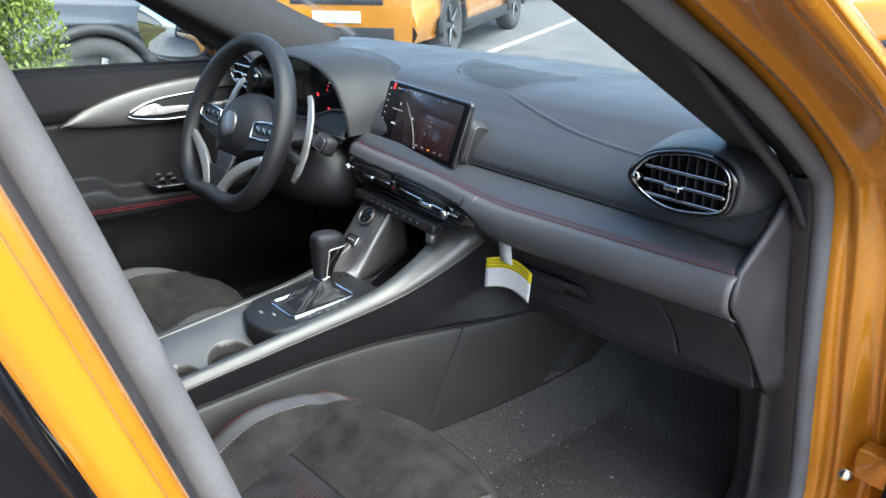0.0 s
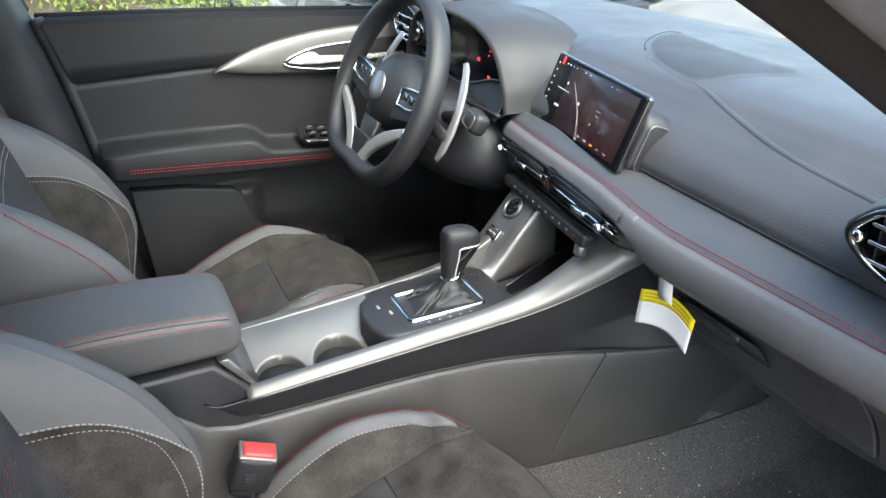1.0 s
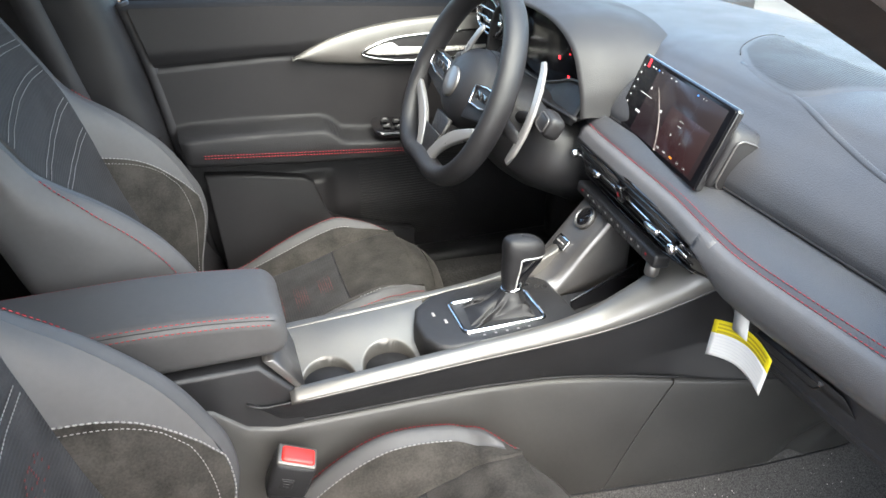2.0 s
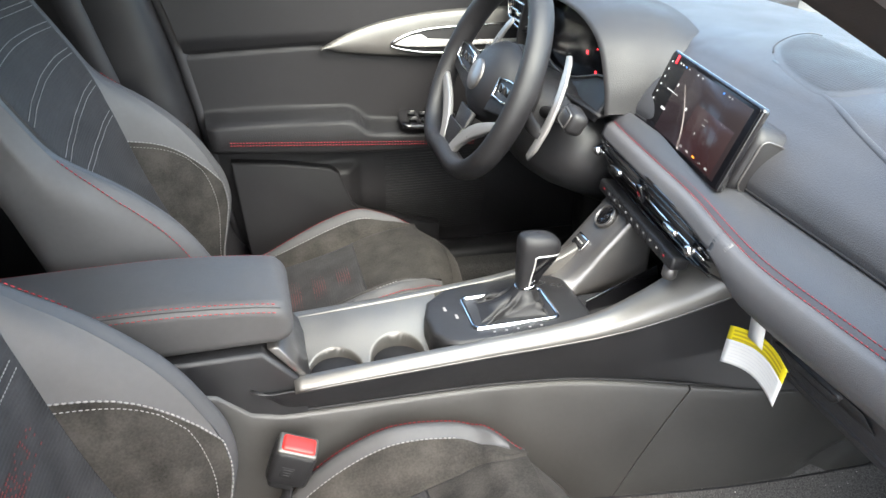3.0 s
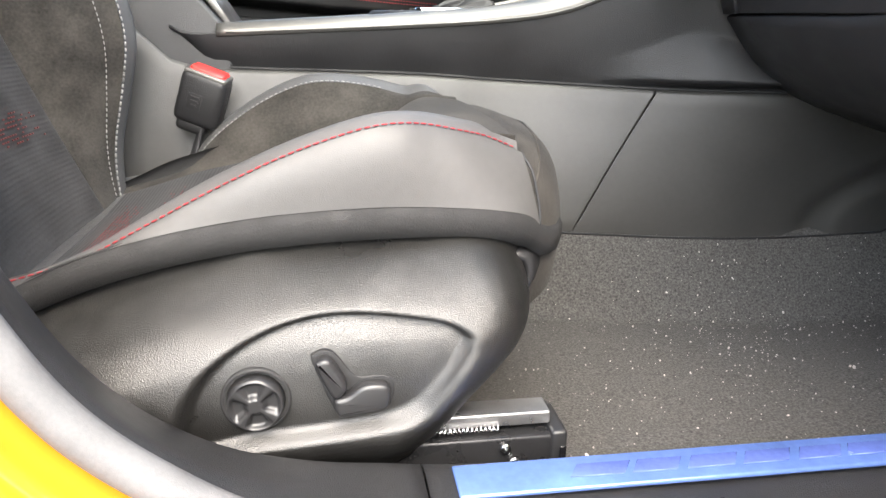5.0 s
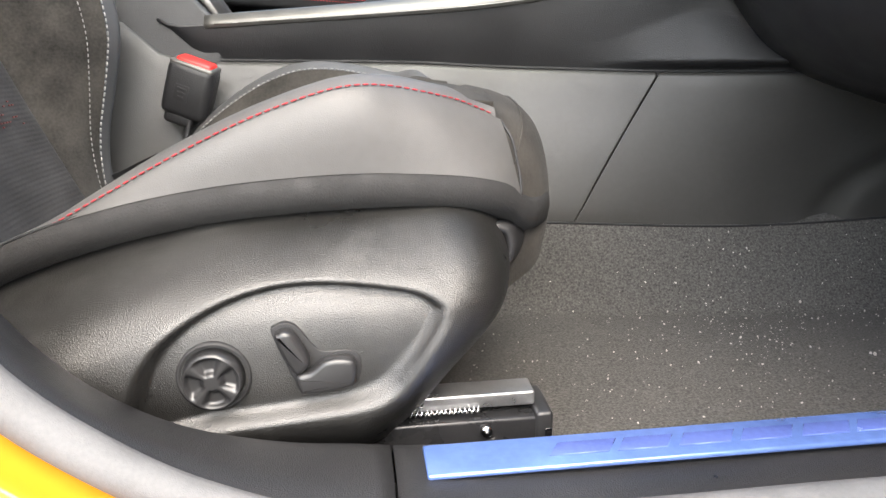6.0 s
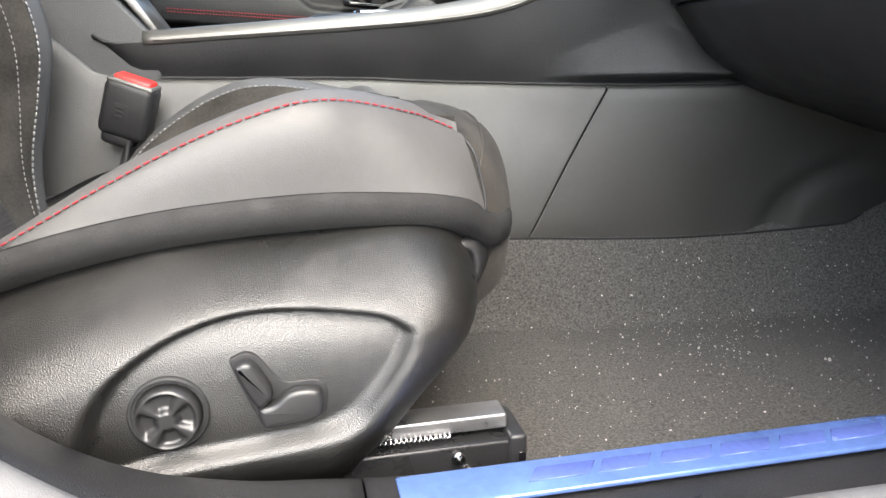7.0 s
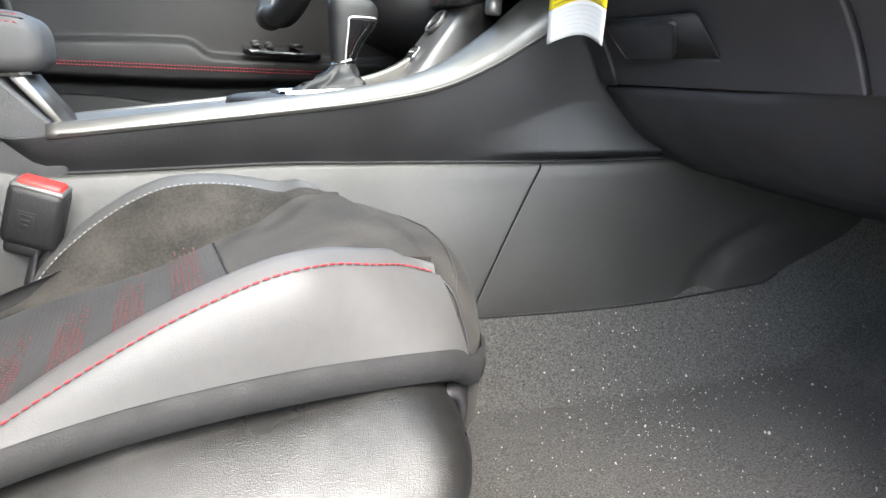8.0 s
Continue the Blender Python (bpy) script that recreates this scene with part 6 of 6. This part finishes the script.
part("handle", prism([tuple(p) for p in hp] + [(.70, .938), (.80, .936), (.80, .929), (.70, .928), (.60, .929), (.56, .932)], .010, Matrix(((1, 0, 0, 0), (0, 0, -1, .680), (0, 1, 0, 0), (0, 0, 0, 1))), .002), BRIGHT, door, "bright metal inside handle")
pod = part("switch_pod", prism(round_rect(.16, .070, .02), .012, Matrix.Translation((.615, .655, .770)) @ Euler((radians(14), radians(6), 0)).to_matrix().to_4x4(), .004), PIANO, door, "gloss black window switch panel")
for k in range(4):
    part("window_switch", rbox(.565 + .026 * (k % 2), .638 + .022 * (k // 2), .789 - .004 * (k % 2) + .006 * (k // 2), .016, .012, .006, .002), PLASTIC, pod)
    part("switch_mark", rbox(.565 + .026 * (k % 2), .636 + .022 * (k // 2), .7926 - .004 * (k % 2) + .006 * (k // 2), .006, .005, .001, .0002), GREYTHREAD, pod)
part("mirror_knob", disc_lathe([(.014, 0), (.014, .006), (.011, .009), (0, .009)], Matrix.Translation((.645, .648, .781)), 20), PLASTIC, pod)
for dz in (0, -.006):
    pts = []
    for x in np.linspace(.185, .70, 90):
        z = .773 - .078 * (x - .17) + dz
        pts.append((x, door_y(x, z) - .0012, z))
    part("stitching", thread(pts, .0062, .0045, .0010), RED, door, "red stitching")
pk = [(.18, .712), (.29, .699), (.385, .680), (.404, .668), (.412, .645), (.430, .592), (.445, .574), (.476, .561), (.63, .515), (.63, .43), (.2, .43)]
part("door_pocket", prism(pk[::-1], .030, Matrix(((1, 0, 0, 0), (0, 0, -1, .698), (0, 1, 0, 0), (0, 0, 0, 1))), .006, 3), DOORPAD, door, "dark moulded door pocket")
grille = bmesh.new()
for k in range(34):
    z = .47 + .0065 * k
    b = rbox(.63, .706 + .05 * smooth(.60, .42, z) - .004, z, .24, .006, .0026, .001, seg=1)
    me_ = bpy.data.meshes.new("tmp")
    b.to_mesh(me_)
    b.free()
    grille.from_mesh(me_)
    bpy.data.meshes.remove(me_)
part("speaker_grille", grille, DARK, door, "black ribbed speaker grille")
win = part("window", grid_bm(patch([[(.06, .745, 1.06), (-.0, .70, 1.22), (-.05, .62, 1.38)], [(.5, .75, 1.04), (.48, .70, 1.22), (.42, .63, 1.37)], [(.93, .75, 1.015), (.70, .71, 1.15), (.50, .66, 1.30)]], 12, 10)), GLASS, door, "clear side window", solid=.004)
win.visible_shadow = False
part("window_frame", tube(spline([(.06, .735, 1.07), (.03, .715, 1.18), (-.03, .665, 1.34), (.1, .655, 1.385), (.35, .66, 1.36), (.55, .68, 1.26), (.80, .70, 1.12), (.96, .72, 1.02)], 50), .016, 10), RUBBER, door, "black window frame")
part("mirror_foot", prism([(.80, 1.015), (.97, 1.005), (.86, 1.10)], .02, Matrix(((1, 0, 0, 0), (0, 0, -1, .745), (0, 1, 0, 0), (0, 0, 0, 1))), .004), PLASTIC, door)
MIRR = material("mirror_glass", (.85, .86, .87), .03, metal=1.0)
mh = Matrix.Translation((.755, .945, 1.085)) @ Euler((0, 0, radians(22))).to_matrix().to_4x4()
mhouse = part("mirror_housing", prism(spline([(-.12, -.075), (.05, -.085), (.11, -.05), (.12, .03), (.06, .085), (-.06, .080), (-.125, .02)], 36, closed=True), .09, mh @ Matrix(((0, 0, 1, 0), (1, 0, 0, 0), (0, 1, 0, 0), (0, 0, 0, 1))), .02, 4), PIANO, door, "black outside mirror housing")
part("mirror_pane", prism(spline([(-.105, -.060), (.045, -.070), (.095, -.042), (.104, .026), (.05, .070), (-.05, .066), (-.108, .016)], 36, closed=True), .003, mh @ Matrix.Translation((-.003, 0, 0)) @ Matrix(((0, 0, 1, 0), (1, 0, 0, 0), (0, 1, 0, 0), (0, 0, 0, 1)))), MIRR, mhouse, "outside mirror glass")

# driver side pillar with belt, rear flank
pil = part("trim_door_pillar", grid_bm(patch([[(-.10, .70, .42), (-.10, .71, .70), (-.13, .70, 1.0), (-.2, .64, 1.36)], [(.03, .668, .42), (.02, .672, .70), (-.02, .665, 1.0), (-.11, .60, 1.36)], [(.12, .672, .42), (.10, .678, .70), (.055, .668, 1.0), (-.05, .61, 1.36)], [(.19, .74, .42), (.145, .745, .70), (.085, .735, 1.0), (-.03, .67, 1.36)]], 24, 26)), PLASTIC, solid=.008, offset=1)
tagged(pil, "black plastic door pillar cover", "pillar trim", kind="structure")
part("pillar_joint", tube([(-.06, .672, .985), (.0, .662, .985), (.055, .666, .985), (.08, .70, .985)], .0016, 6), DARK, pil)
belt = thing("seat_belt", .0, .65, .50, "black seat belt webbing hanging down the pillar", "seat belt")
part("webbing", grid_bm([[(-.005 + .046 * g + .022 * math.cos(f * 3) - .10 * f, .652 - .045 * f, .60 + .70 * f) for f in np.linspace(0, 1, 20)] for g in (0, .5, 1)]), RUBBER, belt, solid=.002)
fl_l = part("wall_left_flank", grid_bm([[(-1.35, .75, .33), (-1.35, .74, .7), (-1.35, .72, 1.03)], [(.02, .75, .33), (.02, .74, .7), (-.02, .72, 1.03)]]), PLASTIC, solid=.03, offset=1)
tagged(fl_l, "dark trim of the rear cabin side", "wall", kind="structure")
fr_r = part("wall_right_flank", grid_bm([[(-1.35, -.74, .33), (-1.35, -.73, .7), (-1.35, -.71, 1.0)], [(-.02, -.74, .33), (-.04, -.73, .7), (-.10, -.71, 1.0)]]), PLASTIC, solid=.03, offset=-1)
tagged(fr_r, "dark trim of the rear cabin side", "wall", kind="structure")
sill_l = part("wall_left_sill", rbox(.3, .72, .38, 2.0, .08, .10, .02), PLASTIC)
tagged(sill_l, "black sill under the driver door", "wall", kind="structure")

# sill plate
sp_t = thing("sill_plate", .6, -.645, .42, "blue film covered metal sill plate with raised lettering", "sill plate")
part("plate", rbox(.72, -.648, .4235, .53, .036, .004, .0018), BLUEFILM, sp_t)
# raised brand word shown as plain bars
for k, w in enumerate((.040, .034, .036, .036, .034, .040)):
    part("letter_bar", prism([(-w / 2 - .004, -.007), (w / 2 - .006, -.007), (w / 2 + .003, .007), (-w / 2 + .005, .007)], .0012, Matrix.Translation((.555 + .0405 * k, -.648, .4252)), .0004), DEEPBLUE, sp_t, "raised plain bar")


# ---- outside: parked cars, hedge, parking line, open passenger door ----
NAVY = material("dark_blue_car_paint", (.010, .014, .028), .18, metal=.4, scale=5, vary=.1, coat=1.0)
WHITEPAINT = material("white_car_paint", (.75, .75, .73), .3, scale=5, vary=.03, coat=1.0)
CLAD = material("black_wheel_arch_plastic", (.03, .03, .032), .6, scale=20, vary=.2)
TINT = material("tinted_car_glass", (.012, .014, .016), .05, scale=4, vary=.1, coat=.5)
TYRE = material("tyre_rubber", (.06, .06, .062), .8, scale=30, vary=.2, bump=.4, bump_scale=200)
RIM = material("dark_alloy", (.20, .20, .21), .35, metal=.9, scale=20, vary=.1)
LAMP = material("headlamp_lens", (.30, .32, .34), .08, metal=.5, scale=30, vary=.4, coat=1.0)
LEAF = material("hedge_leaf", (.13, .17, .025), .55, scale=6, vary=.45)
TWIG_AND_CORE = material("hedge_twig_and_core", (.05, .035, .02), .9, scale=20, vary=.3)


def parked_car(px, py, turn, paint, label):
    """A compact sport utility car; local x forward, wheels on the ground."""
    m = Matrix.Translation((px, py, 0)) @ Matrix.Rotation(radians(turn), 4, 'Z')
    c = thing("parked_car", px, py, 0, label, "car", "parked cars")
    def put(name, bm, mat, parent=c, lab="", **kw):
        bm.transform(m)
        return part(name, bm, mat, parent, lab, **kw)
    prof = [(-2.2, .45), (-2.25, .75), (-2.18, 1.0), (-1.2, 1.02), (0, 1.0), (1.0, .98), (1.3, .96), (2.0, .86), (2.22, .70), (2.25, .48)]
    P = spline(prof, 60)
    for sgn in (-1, 1):
        G = []
        for k in range(60):
            x, zt = P[k]
            end = .5 + .5 * smooth(2.3, 1.6, abs(x))
            row = []
            for v in range(14):
                f = v / 13
                z = .28 + (zt - .28) * f
                y = (.80 + .09 * math.sin(math.pi * (.15 + .7 * f)) + .015 * math.sin(6 * f)) * (.86 + .14 * end)
                for wx in (-1.32, 1.34):
                    if math.hypot(x - wx, z - .36) < .37:
                        y -= .10
                row.append((x, sgn * y, z))
            row.append((x, sgn * .6 * (.86 + .14 * end), zt + .012))
            row.append((x, 0, zt + .03))
            G.append(row)
        put("body_side", grid_bm(G), paint)
    put("nose", prism([(.28, -.78), (.28, .78), (.72, .80), (.72, -.80)], .03, Matrix.Translation((2.23, 0, 0)) @ Matrix(((0, 0, 1, 0), (0, 1, 0, 0), (1, 0, 0, 0), (0, 0, 0, 1))), .01), paint)
    put("grille", rbox(2.262, 0, .36, .02, 1.2, .13, .008), CLAD, lab="black lower grille")
    put("upper_grille", rbox(2.262, 0, .66, .02, 1.0, .05, .008), CLAD, lab="slim black upper grille")
    cab = [[(-2.1, .0), (-1.75, .52), (-.6, .60), (.3, .58), (.75, .34), (1.25, .0)], [(-2.1, .0), (-1.75, .50), (-.6, .58), (.3, .56), (.75, .33), (1.25, .0)]]
    top = spline(cab[0], 40)
    G = [[(x, -.74 + .02 * z, .98), (x, -.74 + .26 * z, .985 + z), (x, 0, .99 + z * 1.03), (x, .74 - .26 * z, .985 + z), (x, .74 - .02 * z, .98)] for x, z in top]
    put("cabin_glass", grid_bm(G), TINT, lab="tinted glasshouse")
    put("roof", grid_bm([[(x, y, 1.02 + np.interp(x, top[:, 0], top[:, 1]) * 1.0 + .02 * (1 - (y / .6) ** 2)) for y in (-.58, -.3, 0, .3, .58)] for x in np.linspace(-1.7, .35, 14)]), paint, solid=.02)
    for sgn in (-1, 1):
        for wx in (-1.32, 1.34):
            mw = Matrix.Translation((wx, sgn * .78, .36)) @ Matrix.Rotation(radians(90 * sgn), 4, 'X') @ Matrix.Rotation(math.pi, 4, 'X')
            wheel = put("wheel", disc_lathe([(.20, -.10), (.34, -.10), (.36, -.06), (.36, .06), (.34, .10), (.25, .11), (.235, .07), (.05, .06), (0, .07)], mw, 40), TYRE, lab="black tyre on an alloy wheel")
            for q in range(5):
                sp2 = rbox(.13, 0, .085, .19, .05, .03, .01)
                sp2.transform(mw @ Matrix.Rotation(2 * math.pi * q / 5, 4, 'Z'))
                put("rim_spoke", sp2, RIM, wheel)
            put("arch", tube([(wx + .40 * math.cos(a), sgn * .885, .36 + .40 * math.sin(a)) for a in [radians(-10 + 200 * k / 24) for k in range(25)]], .035, 8, up=(0, 1, 0)), CLAD, lab="black wheel arch")
        put("sill_cladding", rbox(0, sgn * .86, .30, 1.9, .06, .14, .03), CLAD)
        put("headlamp", rbox(2.08, sgn * .62, .74, .20, .30, .10, .03), LAMP, lab="clear headlamp")
        put("number_plate", rbox(2.27, 0, .52, .012, .52, .11, .004), WHITE, lab="plain white plate") if sgn > 0 else None
        put("door_handle", rbox(-.25, sgn * .90, .82, .20, .03, .03, .012), paint)
    return c


parked_car(.12, 4.96, 2, NAVY, "dark blue parked car with black wheel arches")
parked_car(6.15, 6.59, 210, PAINT, "orange-yellow parked car seen through the windscreen")
parked_car(5.2, -.9, 100, PAINT, "orange-yellow parked car ahead on the lot")
parked_car(12.5, 10.6, 60, WHITEPAINT, "white parked car across the lot")
parked_car(-3.6, 7.2, 175, WHITEPAINT, "white parked car behind the hedge")

line = part("road_line", grid_bm([[(6.0 + .5 * k, 5.2 + .22 * k + d, .004) for d in (-.06, .06)] for k in range(16)]), LINEPAINT)
tagged(line, "worn white parking bay line", "road marking", kind="structure")

hedge = thing("hedge", .2, 4.4, 0, "sunlit yellow-green clipped hedge beside the car park", "hedge")
leaf = bmesh.new()
rnd = random.Random(5)
for k in range(26000):
    hx = rnd.uniform(.1, 1.22) if rnd.random() < .6 else rnd.uniform(-4.5, 1.1)
    f = rnd.random()
    top = 1.02 + .10 * math.sin(3.1 * hx) + .06 * math.sin(7.7 * hx + 1)
    if f < .62:
        hy, hz = 3.75 + .10 * math.sin(4 * hx) + rnd.gauss(0, .07), rnd.uniform(.05, top)
    else:
        hy, hz = rnd.uniform(3.7, 4.05), top + rnd.gauss(0, .05)
    if hx > .98 and (hx - .98) / .26 > rnd.random() + .2:
        continue
    r = rnd.uniform(.011, .024)
    q = Euler((rnd.uniform(0, 6.3), rnd.uniform(0, 6.3), rnd.uniform(0, 6.3))).to_matrix()
    pts = [Vector((-r, 0, 0)), Vector((0, -.45 * r, .1 * r)), Vector((r, 0, 0)), Vector((0, .45 * r, .1 * r))]
    leaf.faces.new([leaf.verts.new(q @ p + Vector((hx, hy, hz))) for p in pts])
part("leaves", leaf, LEAF, hedge, "small yellow-green leaves")
twg = bmesh.new()
for k in range(60):
    hx = rnd.uniform(-4.4, .8)
    g = tube_grid([(hx, 4.2, 0), (hx + rnd.uniform(-.1, .1), 4.1, .5), (hx + rnd.uniform(-.2, .2), 3.95, .95)], [.012, .009, .004], 5)
    rows = [[twg.verts.new(tuple(p)) for p in row] for row in g]
    for i in range(2):
        for j in range(5):
            twg.faces.new((rows[i][j], rows[i + 1][j], rows[i + 1][(j + 1) % 5], rows[i][(j + 1) % 5]))
part("twigs", twg, TWIG_AND_CORE, hedge)
# dark box behind the leaves stands in for the hedge's shaded inside
core = part("shade_core", rbox(-1.52, 4.0, .45, 5.0, .4, .86, .1), TWIG_AND_CORE, hedge, "solid dark box standing in for the shaded hedge inside")

# open passenger door
pd = thing("passenger_door", 1.0, -.86, .3, "open passenger door with black inner panel and orange-yellow skin", "car door")
ML = Matrix.Translation((.985, -.845, 0)) @ Matrix.Rotation(radians(68), 4, 'Z')
def swing(bm):
    bm.transform(ML)
    return bm
part("inner_panel", swing(grid_bm(patch([[(-.02, .075, .42), (-.03, .085, .70), (-.05, .070, .95)], [(-.5, .10, .40), (-.5, .12, .70), (-.5, .085, .99)], [(-1.0, .085, .50), (-1.0, .10, .74), (-1.0, .07, 1.02)]], 16, 14))), PLASTIC, pd, "black plastic inner panel", solid=.02)
part("outer_skin", swing(grid_bm(patch([[(0, -.02, .30), (-.01, -.045, .6), (-.04, -.01, .98)], [(-.5, -.03, .28), (-.5, -.055, .6), (-.5, -.02, 1.01)], [(-1.06, -.03, .36), (-1.08, -.05, .65), (-1.12, -.02, 1.04)]], 12, 12))), PAINT, pd, "orange-yellow outer skin", solid=.008)
part("door_edge", swing(rbox(-.012, .02, .66, .02, .10, .62, .006)), PAINT, pd)
part("hinge", rbox(.965, -.80, .62, .04, .06, .05, .008), PAINT, pd)
part("hinge_bolt", disc_lathe([(.010, 0), (.010, .006), (.006, .009), (0, .009)], frame_at((.945, -.765, .60), (-1, -.3, 0), (0, 1, 0)), 12), CHROME, pd, "bright hinge bolt")
